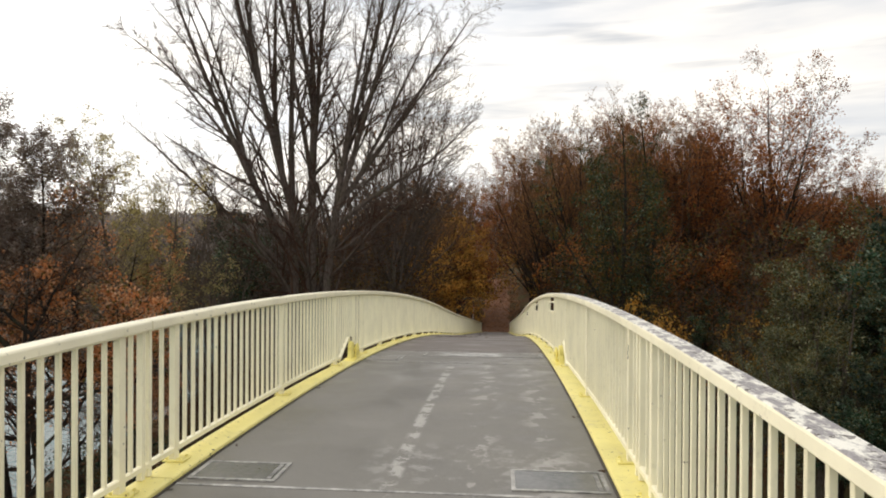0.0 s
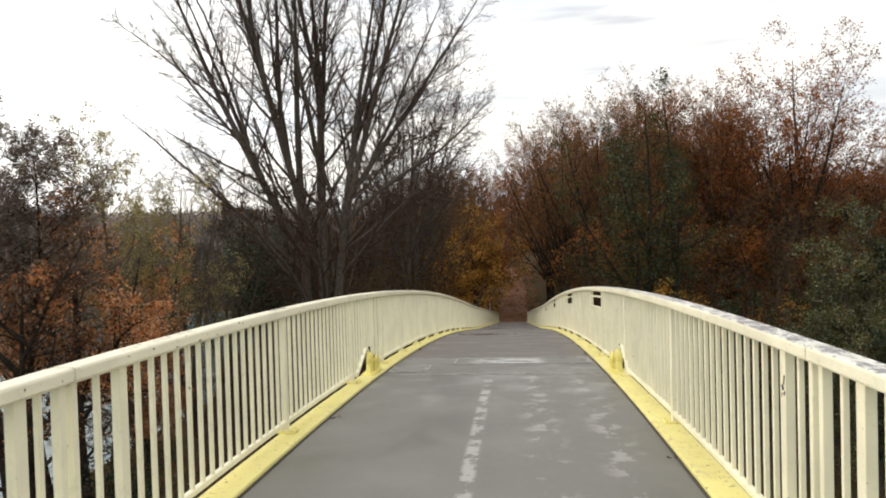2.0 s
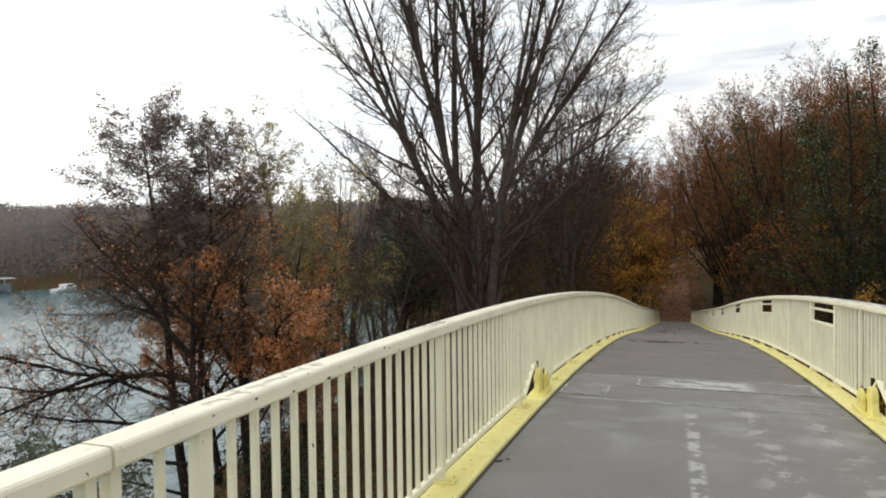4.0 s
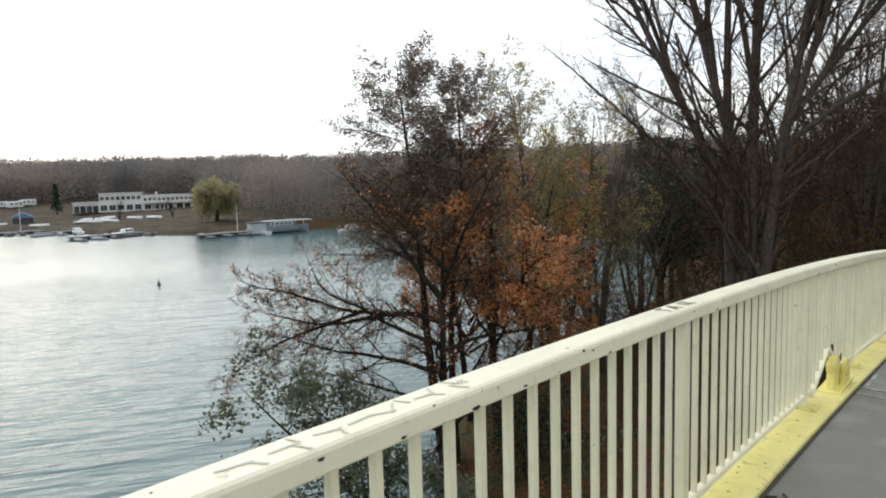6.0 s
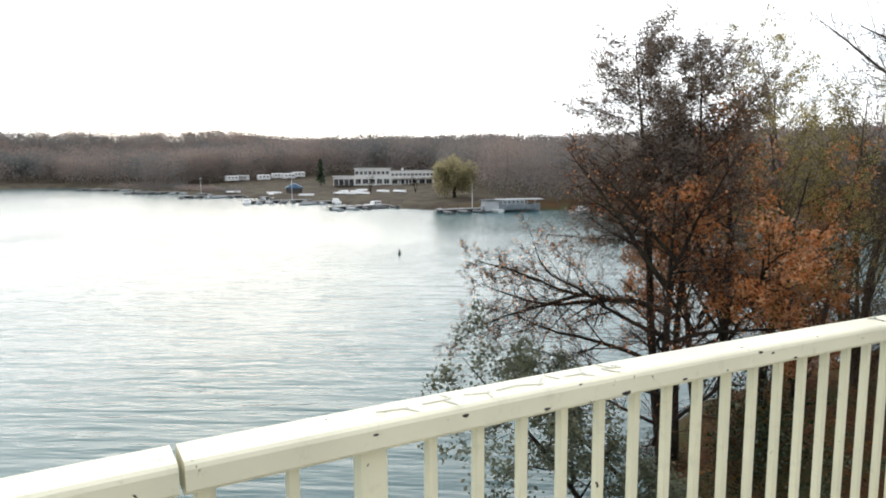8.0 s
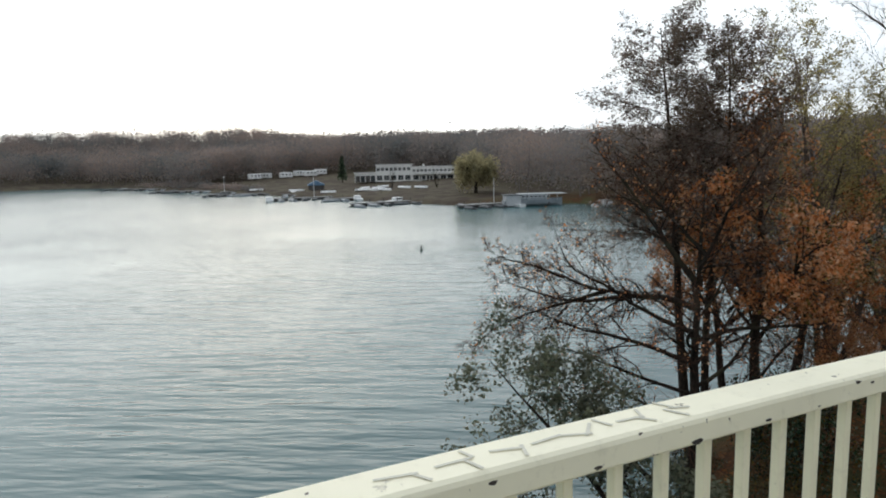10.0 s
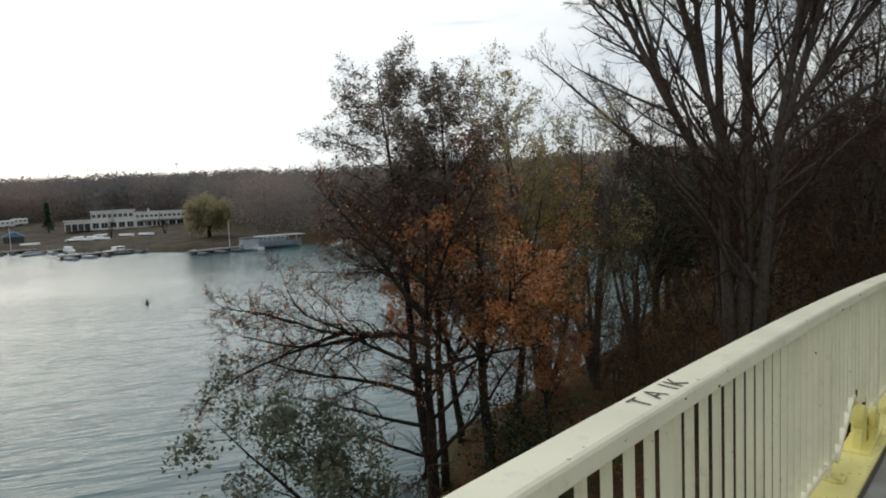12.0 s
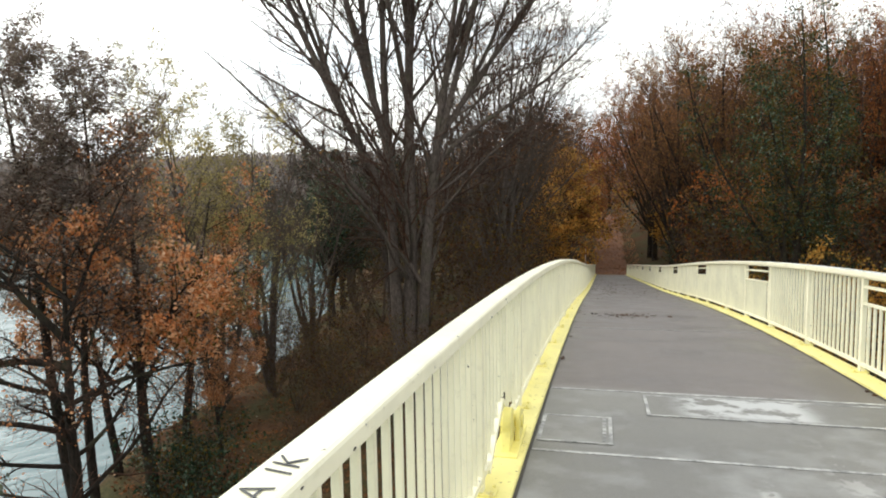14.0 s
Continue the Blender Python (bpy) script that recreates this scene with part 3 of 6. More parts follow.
def post_shapes():
    shapes = {}
    for key, size in (("baluster", (0.027, 0.027, 0.935)), ("short", (0.027, 0.027, 0.60)), ("post", (0.048, 0.070, 1.02)), ("slim", (0.045, 0.040, 1.02))):
        bm = box(size, (0, 0, size[2] / 2), 0.004)
        me = bpy.data.meshes.new(key)
        bm.to_mesh(me)
        bm.free()
        shapes[key] = me
    bm = box((0.16, 0.13, 0.014), (0, 0, 0.007), 0.003)
    for sx in (-0.055, 0.055):
        add_rod(bm, (sx, 0.045, 0.012), (sx, 0.045, 0.03), 0.011, sides=6)
        add_rod(bm, (sx, -0.045, 0.012), (sx, -0.045, 0.03), 0.011, sides=6)
    me = bpy.data.meshes.new("foot")
    bm.to_mesh(me)
    bm.free()
    shapes["foot"] = me
    for me in shapes.values():
        me.materials.append(cream_paint)
    shapes["foot"].materials[0] = yellow_paint
    return shapes


SHAPES = post_shapes()


def build_panel(side, y0, y1, posts, slim=(), vents=(), cut=None, top_material=None):
    """One length of railing: handrail, bottom rail, posts with feet, balusters; vents are bays with two slots at the top."""
    worn = "cream steel bridge railing panel, " + ("handrail paint peeling to grey" if side > 0 else "paint chipped along the handrail")
    panel = base_of("railing_panel", pose(side * RAIL_X, (y0 + y1) / 2, deck_z((y0 + y1) / 2)), worn, "railing", "bridge railing panels")
    shift = panel.matrix_world.inverted()

    def add(name, bm_or_me, material, m=None, label=""):
        if isinstance(bm_or_me, bmesh.types.BMesh):
            bmesh.ops.transform(bm_or_me, matrix=shift, verts=bm_or_me.verts)
            return part(name, bm_or_me, material, panel, label)
        ob = new(name, bm_or_me)
        ob.parent = panel
        ob.matrix_local = shift @ m
        return ob

    ys = np.linspace(y0 + 0.006, y1 - 0.006, max(3, int((y1 - y0) / 0.45)))
    rail = add("handrail", swept(CAP, ys, side * RAIL_X, RAIL_TOP), top_material or rail_paint)
    if top_material:
        # only the weathered top face peels
        rail.data.materials.append(rail_paint)
        for face in rail.data.polygons:
            face.material_index = 0 if face.normal.z > 0.6 else 1
    add("under_strip", swept([(-0.03, 0), (0.03, 0), (0.03, -0.018), (-0.03, -0.018)], ys, side * RAIL_X, RAIL_TOP - 0.062), cream_paint)
    low_to = cut if cut else y1 - 0.006
    yl = np.linspace(y0 + 0.006, low_to, max(3, int((low_to - y0) / 0.5)))
    low = [(-0.022, -0.018), (-0.022, 0.014), (-0.012, 0.02), (0.012, 0.02), (0.022, 0.014), (0.022, -0.018)]
    add("bottom_rail", swept(low, yl, side * RAIL_X, 0.125), cream_paint)
    for y in posts:
        add("post", SHAPES["post"], None, pose(side * RAIL_X, y, deck_z(y) + 0.045))
        add("foot", SHAPES["foot"], None, pose(side * (RAIL_X - 0.02), y, deck_z(y) + 0.04))
    for y in slim:
        add("slim_post", SHAPES["slim"], None, pose(side * RAIL_X, y, deck_z(y) + 0.045))
    for a, b in vents:
        for z in (0.775, 0.955):
            add("vent_bar", swept([(-0.02, -0.014), (-0.02, 0.014), (0.02, 0.014), (0.02, -0.014)], (a, (a + b) / 2, b), side * RAIL_X, z), cream_paint)
    # balusters stand evenly between neighbouring uprights
    uprights = sorted(list(posts) + list(slim))
    rungs = [y for y in (y0 + 0.035, y1 - 0.035) if all(abs(y - q) > 0.09 for q in uprights)]
    marks = sorted(uprights + rungs)
    for p, q in zip(marks, marks[1:]):
        if q - p > 0.6:
            n = max(1, round((q - p - 0.33) / 0.1425))
            rungs += [p + 0.165 + (q - p - 0.33) * k / n for k in range(n + 1)]
        elif q - p > 0.24:
            rungs += [(p + q) / 2]
    for y in sorted(rungs):
        short = any(p < y < q for p, q in vents)
        z = deck_z(y) + 0.13
        if cut and y > cut:
            z += min(0.25, 0.44 * (y - cut)) if y < 10.72 else 0.10
            add("baluster", SHAPES["baluster"], None, pose(side * RAIL_X, y, z) @ Matrix.Diagonal((1, 1, (deck_z(y) + 1.065 - z) / 0.935, 1)))
        else:
            add("baluster", SHAPES["short" if short else "baluster"], None, pose(side * RAIL_X, y, z) @ Matrix.Diagonal((1, 1, 1.06 if short else 1, 1)))
    return panel, rail


def build_bearing(side, y):
    """The yellow hinge bearing beside the expansion joint, with the railing's lower bar kicked up over it."""
    z = deck_z(y)
    inner = side * (RAIL_X - 0.055)
    bearing = base_of("hinge_bearing", pose(inner, y, z + 0.04), "yellow painted steel hinge bearing at the expansion joint", "bearing", "hinge bearings")

    def lug(name, arc, low, thick, shift_x):
        """A plate with a rounded head: arc is (centre y, centre z, radius), low its foot from y to y."""
        bm = bmesh.new()
        cy, cz, radius = arc
        outline = [(low[0], 0.0), (low[1], 0.0)] + [(cy + radius * math.cos(a), cz + radius * math.sin(a)) for a in np.linspace(-0.15, math.pi + 0.35, 11)]
        rings = [[bm.verts.new((shift_x + dx, py, pz)) for py, pz in outline] for dx in (-thick / 2, thick / 2)]
        bm.faces.new(rings[0][::-1])
        bm.faces.new(rings[1])
        for i in range(len(outline)):
            k = (i + 1) % len(outline)
            bm.faces.new((rings[0][i], rings[0][k], rings[1][k], rings[1][i]))
        bmesh.ops.recalc_face_normals(bm, faces=bm.faces)
        bmesh.ops.bevel(bm, geom=[e for e in bm.edges if e.calc_length() > 0.03], offset=0.006, segments=1, affect='EDGES')
        part(name, bm, clean_yellow, bearing)

    lug("web_plate", (-0.02, 0.18, 0.105), (-0.17, 0.11), 0.06, 0.0)
    lug("cheek_plate", (0.16, 0.13, 0.10), (0.04, 0.30), 0.035, -0.055 * side)
    lug("cheek_plate", (0.16, 0.13, 0.10), (0.04, 0.30), 0.035, 0.05 * side)
    part("pin", rod((-0.085, 0.16, 0.13), (0.085, 0.16, 0.13), 0.045, sides=18), clean_yellow, bearing)
    part("base_plate", box((0.17, 0.62, 0.022), (0, 0.08, 0.011), 0.004), clean_yellow, bearing)
    back = side * 0.045
    part("kick_bar", add_box(add_box(bmesh.new(), (0.044, 0.62, 0.036), (back, -0.36, 0.215), 0.004, Matrix.Rotation(radians(24), 4, 'X')),
                             (0.044, 0.20, 0.036), (back, 0.03, 0.29), 0.004, Matrix.Rotation(radians(-35), 4, 'X')), cream_paint, bearing, "cream bar of the railing bent upwards")


build_deck()
for spot in ((-1.47, -0.92, 10.76, 11.46), (-0.63, 1.44, 11.60, 12.30), (0.80, 1.46, 4.52, 4.96, wet_plate), (-1.46, -0.83, 4.52, 4.92, wet_plate)):
    build_hatch(*spot)

LEFT = [(-10.4, -3.0, (-10.1, -7.8, -5.4, -3.3), ()), (-3.0, 4.37, (-2.7, -0.6, 1.75, 4.08), (4.335,)), (4.37, 11.15, (4.80, 7.24, 9.65), (4.42,)),
        (11.15, 18.6, (11.52, 13.3, 15.05, 16.8, 18.45), ())]
LEFT += [(a, a + 7.4, (a + 0.2, a + 1.95, a + 3.7, a + 5.45, a + 7.2), ()) for a in np.arange(18.6, 77.0, 7.4)]
LEFT.append((77.8, DECK_TO, (78.1, 80.0, DECK_TO - 0.2), ()))
for a, b, posts, slim in LEFT:
    panel, rail = build_panel(-1, a, b, posts, slim, cut=9.95 if a == 4.37 else None)
    if a == 4.37:
        left_panel, left_rail = panel, rail
RIGHT = [(-10.4, -3.0, (-10.1, -7.8, -5.4, -3.3), (), ()), (-3.0, 4.75, (-2.7, -0.6, 1.75, 4.35), (4.70,), ()),
         (4.75, 11.15, (5.12, 7.6, 10.1), (4.80,), ()), (11.15, 17.9, (12.28, 13.78, 15.7, 17.72), (), ((12.32, 13.74),))]
RIGHT += [(a, min(a + 6.8, DECK_TO), (a + 1.75, a + 3.8) + ((a + 6.6,) if a + 6.6 < DECK_TO else ()), (), ((a + 0.02, a + 1.71),)) for a in np.arange(17.9, 78.0, 6.8)]
RIGHT.append((79.1, DECK_TO, (79.4, DECK_TO - 0.2), (), ()))
for a, b, posts, slim, vents in RIGHT:
    panel, rail = build_panel(1, a, b, posts, slim, vents, cut=9.95 if a == 4.75 else None, top_material=cream_worn)
    if a == 4.75:
        # chipped paint on the inner edge of a post
        chip = bmesh.new()
        for dy, dz, wide, tall, lean in ((-0.012, 0.035, 0.012, 0.05, 8), (0.006, -0.006, 0.022, 0.03, -20), (-0.014, -0.032, 0.014, 0.022, 30), (0.016, -0.044, 0.008, 0.018, 5)):
            add_box(chip, (0.003, wide, tall), (RAIL_X - 0.0245, 5.112 + dy, 0.93 + dz), 0.001, Matrix.Rotation(radians(lean), 4, 'X'))
        bmesh.ops.transform(chip, matrix=panel.matrix_world.inverted(), verts=chip.verts)
        part("paint_chip", chip, dark_steel, panel, "dark chipped paint on a post")
for s in (-1, 1):
    build_bearing(s, 10.47)


def build_scrawl():
    """Marker scrawl on the handrail: one short word that can be read, and faded strokes that cannot."""
    shift = left_panel.matrix_world.inverted()
    for k, letter in enumerate("TAIK"):
        text = bpy.data.curves.new("letter", 'FONT')
        text.body, text.size, text.extrude, text.shear, text.offset = letter, 0.108, 0.0005, 0.22, -0.0014
        holder = bpy.data.objects.new("letter", text)
        scene.collection.objects.link(holder)
        me = bpy.data.meshes.new_from_object(holder.evaluated_get(bpy.context.evaluated_depsgraph_get()))
        bpy.data.objects.remove(holder)
        me.materials.clear()
        me.materials.append(marker_ink)
        for vertex in me.vertices:
            y = 6.97 + 0.098 * k + (0.03 if letter == "I" else 0) - (0.03 if letter == "K" else 0) + vertex.co.x
            vertex.co = shift @ Vector((-RAIL_X + 0.040 - vertex.co.y, y, deck_z(y) + RAIL_TOP + 0.003 + vertex.co.z))
        ob = new("letter", me)
        ob.parent = left_rail
        tagged(ob, "dark marker letter scrawled on the handrail")
    strokes = ((4.86, 0.0, 70, 0.085), (4.90, 0.022, 20, 0.05), (4.98, 0.0, 80, 0.08), (5.01, 0.025, 5, 0.05), (5.02, -0.02, 5, 0.04), (5.10, 0.0, 65, 0.07), (5.13, 0.02, -30, 0.05),
               (5.20, 0.0, 85, 0.08), (5.27, 0.01, 60, 0.07), (5.31, 0.0, -55, 0.07), (5.36, -0.015, 10, 0.05), (5.43, 0.0, 75, 0.075), (5.46, 0.015, 30, 0.05), (5.47, -0.015, -35, 0.05),
               (5.55, 0.02, 15, 0.06), (5.58, 0.0, 60, 0.05), (5.56, -0.025, 15, 0.06))
    for y, dx, angle, size in strokes:
        bm = box((size, 0.008, 0.0006), (0, 0, 0), 0.0)
        bmesh.ops.transform(bm, matrix=shift @ pose(-RAIL_X + dx, y, deck_z(y) + RAIL_TOP + 0.002, 0, 0, angle + 10), verts=bm.verts)
        part("faded_stroke", bm, faded_ink, left_rail)
    # rusty chips along the handrail's inner edge
    rng = random.Random(4)
    for k in range(13):
        y, size = rng.uniform(4.5, 10.9), rng.choice((0.004, 0.006, 0.008, 0.014))
        at = Vector((-RAIL_X + 0.0642, y, deck_z(y) + RAIL_TOP - rng.choice((0.014, 0.018, 0.024, 0.052, 0.056))))
        bm = bmesh.new()
        ring = [bm.verts.new((0.0012, rng.uniform(0.6, 1.2) * size * 1.5 * math.cos(a), rng.uniform(0.6, 1.1) * size * 0.55 * math.sin(a))) for a in (0, 0.8, 1.6, 2.5, 3.3, 4.1, 5.0, 5.7)]
        base = [bm.verts.new((-0.002, v.co.y, v.co.z)) for v in ring]
        bm.faces.new(ring)
        for i in range(8):
            bm.faces.new((base[i], base[(i + 1) % 8], ring[(i + 1) % 8], ring[i]))
        bmesh.ops.transform(bm, matrix=shift @ Matrix.Translation(at), verts=bm.verts)
        part("rust_chip", bm, dark_steel, left_rail, "dark rusty chip in the paint" if k == 0 else "")


build_scrawl()


def build_marker_post():
    """A banded post beside the path, just past the bridge."""
    x, y = -2.75, 82.6
    post = base_of("marker_post", Matrix.Translation((x, y, land(x, y) - 0.1)), "red and white banded marker post beside the path", "post")
    part("pole", rod((0, 0, 0), (0, 0, 2.1), 0.045, sides=10), white_gel, post)
    for k in range(3):
        part("band", rod((0, 0, 2.1 + 0.3 * k), (0, 0, 2.4 + 0.3 * k), 0.075, sides=12), white_gel if k % 2 else red_band, post, "" if k % 2 else "red painted band")
    part("cap", rod((0, 0, 3.0), (0, 0, 3.05), 0.075, 0.03, 12), red_band, post)


build_marker_post()


# ---- trees ----
def unit(v):
    return v / np.maximum(np.linalg.norm(v, axis=-1, keepdims=True), 1e-9)


def limbs_from(start, way, length, n, wobble, lift, rng):
    """Polylines that grow from start along way; lift bends them upwards (or down, below zero)."""
    count = len(start)
    pts = np.empty((count, n, 3))
    pts[:, 0] = start
    step = (length / (n - 1))[:, None]
    d = unit(way)
    for k in range(1, n):
        d = unit(d + rng.normal(0, wobble, (count, 3)) + np.array([0, 0, lift]))
        pts[:, k] = pts[:, k - 1] + d * step
    return pts


def sprout(pts, rad, m, t0, t1, angle, ratio, thin, n, wobble, lift, rng, end=0.25, cone=0.55, least=0.0035):
    """m children along each parent."""
    count, k = pts.shape[:2]
    t = t0 + (t1 - t0) * (np.arange(m) + rng.random((count, m))) / m
    f = t * (k - 1)
    i = np.minimum(f.astype(int), k - 2)
    w = (f - i)[..., None]
    row = np.arange(count)[:, None]
    a, b = pts[row, i], pts[row, i + 1]
    at, tangent = a * (1 - w) + b * w, unit(b - a)
    r = rad[row, i] * (1 - w[..., 0]) + rad[row, i + 1] * w[..., 0]
    spin = (np.arange(m) * 2.4)[None] + rng.random((count, 1)) * 6.3 + rng.normal(0, 0.5, (count, m))
    side = unit(np.cross(tangent, np.array([0.31, 0.17, 0.93])))
    other = np.cross(tangent, side)
    ang = np.radians(rng.uniform(angle[0], angle[1], (count, m)))[..., None]
    way = np.cos(ang) * tangent + np.sin(ang) * (np.cos(spin)[..., None] * side + np.sin(spin)[..., None] * other)
    full = np.linalg.norm(np.diff(pts, axis=1), axis=2).sum(1)[:, None]
    length = full * ratio * (1 - cone * t) * rng.uniform(0.65, 1.25, (count, m))
    kids = limbs_from(at.reshape(-1, 3), way.reshape(-1, 3), length.ravel(), n, wobble, lift, rng)
    r0 = np.maximum(r.ravel() * thin, least)
    return kids, r0[:, None] * np.linspace(1, end, n)[None]


def tubes(pts, rad, sides):
    count, n = pts.shape[:2]
    t = np.empty_like(pts)
    t[:, 1:-1] = pts[:, 2:] - pts[:, :-2]
    t[:, 0], t[:, -1] = pts[:, 1] - pts[:, 0], pts[:, -1] - pts[:, -2]
    t = unit(t)
    u = unit(np.cross(t, np.array([0.53, 0.21, 0.12])))
    v = np.cross(t, u)
    a = np.arange(sides) * 2 * math.pi / sides
    ring = pts[:, :, None] + rad[:, :, None, None] * (np.cos(a)[None, None, :, None] * u[:, :, None] + np.sin(a)[None, None, :, None] * v[:, :, None])
    c, j, s = np.meshgrid(np.arange(count), np.arange(n - 1), np.arange(sides), indexing='ij')
    q = (c * n + j) * sides
    s2 = (s + 1) % sides
    return ring.reshape(-1, 3), np.stack([q + s, q + s2, q + sides + s2, q + sides + s], -1).reshape(-1, 4)


def joined(groups):
    verts, faces, base = [], [], 0
    for v, f in groups:
        verts.append(v)
        faces.append(f + base)
        base += len(v)
    return np.concatenate(verts), np.concatenate(faces)


def leaf_cards(at, size, rng, flat=0.0, droop=0.0):
    """Small folded leaf shapes: one quad each, pointed at both ends."""
    count = len(at)
    d = rng.normal(0, 1, (count, 3))
    d[:, 2] = d[:, 2] * (1 - flat) - droop
    d = unit(d)
    e = unit(np.cross(d, rng.normal(0, 1, (count, 3)) * (1, 1, 1 - flat) + np.array([0, 0, 3.0 * flat])))
    s = (size * rng.uniform(0.6, 1.35, count))[:, None]
    up = np.cross(d, e)
    quad = np.stack([at, at + d * s * 0.5 + e * s * 0.32 + up * s * 0.08, at + d * s, at + d * s * 0.5 - e * s * 0.32 + up * s * 0.08], 1)
    return quad.reshape(-1, 3), np.arange(count * 4).reshape(-1, 4)


def along(pts, per, rng, spread):
    """per random points near each polyline's outer part."""
    count, n = pts.shape[:2]
    f = (0.25 + 0.75 * rng.random((count, per))) * (n - 1)
    i = np.minimum(f.astype(int), n - 2)
    w = (f - i)[..., None]
    row = np.arange(count)[:, None]
    at = pts[row, i] * (1 - w) + pts[row, i + 1] * w
    reach = np.linalg.norm(pts[:, -1] - pts[:, 0], axis=1)
    keep = rng.random((count, per)) < (reach / reach.mean())[:, None] * 0.9
    return (at + rng.normal(0, spread, at.shape))[keep]


def build_tree(name, label, category, stems, levels, seed, bark, twig, leaf=None, per=0, leaf_size=0.1, spread=0.08, trunk=None, group="",
               flat=0.0, droop=0.0, leaf_share=1.0, above=None, stem_sides=9, second=None, cone=0.55, least=0.004, snap=0, taper=0.95):
    """stems: (start, way, length, radius, wobble, lift); levels: (count, t0, t1, angles, ratio, thin, points, wobble, lift).
    Parts: trunk (the stems), limbs, twigs and the crown of leaves. The thing's base is its origin."""
    rng = np.random.default_rng(seed)
    tree = base_of(name, pose(0, 0, 0), label, category, group)
    pts, rad = [], []
    n0 = 12
    for start, way, length, radius, wobble, lift in stems:
        if snap and len(pts) >= snap:
            # a fork starts on the stem that it leaves
            spine, thick_at = np.concatenate([p[0] for p in pts]), np.concatenate([r[0] for r in rad])
            a, b = spine[:-1], spine[1:]
            mids = np.concatenate([a + (b - a) * w for w in (0.0, 0.25, 0.5, 0.75)])
            whole = np.tile((np.arange(len(a)) % n0) != n0 - 1, 4)
            gap = np.linalg.norm((mids - np.array(start)) * (1, 1, 1.6), axis=1) + np.where(whole, 0, 1e9)
            k = int(gap.argmin())
            start, radius = mids[k], min(radius, 0.9 * thick_at[k % len(a)] + 0.02)
        line = limbs_from(np.array([start], float), np.array([way], float), np.array([length], float), n0, wobble, lift, rng)
        pts.append(line)
        rad.append(radius * np.linspace(1, 0.05, n0)[None] ** taper)
    pts, rad = np.concatenate(pts), np.concatenate(rad)
    for line, r in zip(pts, rad):
        v, f = tubes(line[None], r[None], stem_sides)
        mesh_of("stem" if len(pts) > 1 else "trunk", v, f, bark, tree, smooth=True)
    if trunk:
        base_pts = np.array([[(0, 0, -0.6), (0, 0, 0.1), (trunk[2] * 0.3, 0, trunk[0] * 0.4), (trunk[2] * 0.7, 0, trunk[0] * 0.75), (trunk[2], 0, trunk[0])]])
        v, f = tubes(base_pts, np.array([[1.45, 1.2, 1.0, 0.93, 0.8]]) * trunk[1], 14)
        mesh_of("trunk", v, f, bark, tree, smooth=True)
    thick, fine, last = [], [], pts
    for depth, (m, t0, t1, angles, ratio, thin, n, wobble, lift) in enumerate(levels):
        if depth and depth >= len(levels) - 2 and len(levels) > 2:
            n -= 1
        last, rad = sprout(last, rad, m, t0, t1, angles, ratio, thin, n, wobble, lift, rng, 0.35, cone if depth == 0 else 0.55, least)
        if above is not None:
            keep = last[:, -1, 2] > above
            last, rad = last[keep], rad[keep]
        (thick if depth < 1 else fine).append(tubes(last, rad, 6 if depth == 0 else 3))
    if thick:
        v, f = joined(thick)
        mesh_of("branchwork", v, f, bark, tree, smooth=True)
    if fine:
        v, f = joined(fine)
        tagged(mesh_of("twig_canopy", v, f, twig, tree), kind="stuff")
    if leaf and per:
        at = along(last, per, rng, spread)
        if leaf_share < 1:
            at = at[rng.random(len(at)) < leaf_share]
        if second:
            pick = rng.random(len(at)) < second[1]
            v, f = leaf_cards(at[pick], leaf_size, rng, flat, droop)
            tagged(mesh_of("mixed_foliage", v, f, second[0], tree), kind="stuff")
            at = at[~pick]
        v, f = leaf_cards(at, leaf_size, rng, flat, droop)
        tagged(mesh_of("crown", v, f, leaf, tree), kind="stuff")
    return tree


def fan(count, tilt, length, radius, rng, start=(0, 0, 0), az0=0.0, wobble=0.06, lift=0.05):
    """Stems that spread like a vase from one foot."""
    made = []
    for k in range(count):
        az, lean = az0 + k * 2 * math.pi / count + rng.uniform(-0.3, 0.3), radians(rng.uniform(*tilt))
        made.append((start, (math.sin(lean) * math.cos(az), math.sin(lean) * math.sin(az), math.cos(lean)), length * rng.uniform(0.8, 1.1), radius * rng.uniform(0.7, 1.1), wobble, lift))
    return made


def put(tree, x, y, turn=0.0, scale=1.0, sink=0.15):
    tree.matrix_world = Matrix.Translation((x, y, land(x, y) - sink)) @ Matrix.Rotation(radians(turn), 4, 'Z') @ Matrix.Scale(scale, 4)
    return tree


def again(tree, x, y, turn=0.0, scale=1.0, sink=0.15):
    return copy_thing(tree, Matrix.Translation((x, y, land(x, y) - sink)) @ Matrix.Rotation(radians(turn), 4, 'Z') @ Matrix.Scale(scale, 4) @ Matrix.Diagonal([1 / s for s in tree.scale] + [1]))


rnd = random.Random(7)


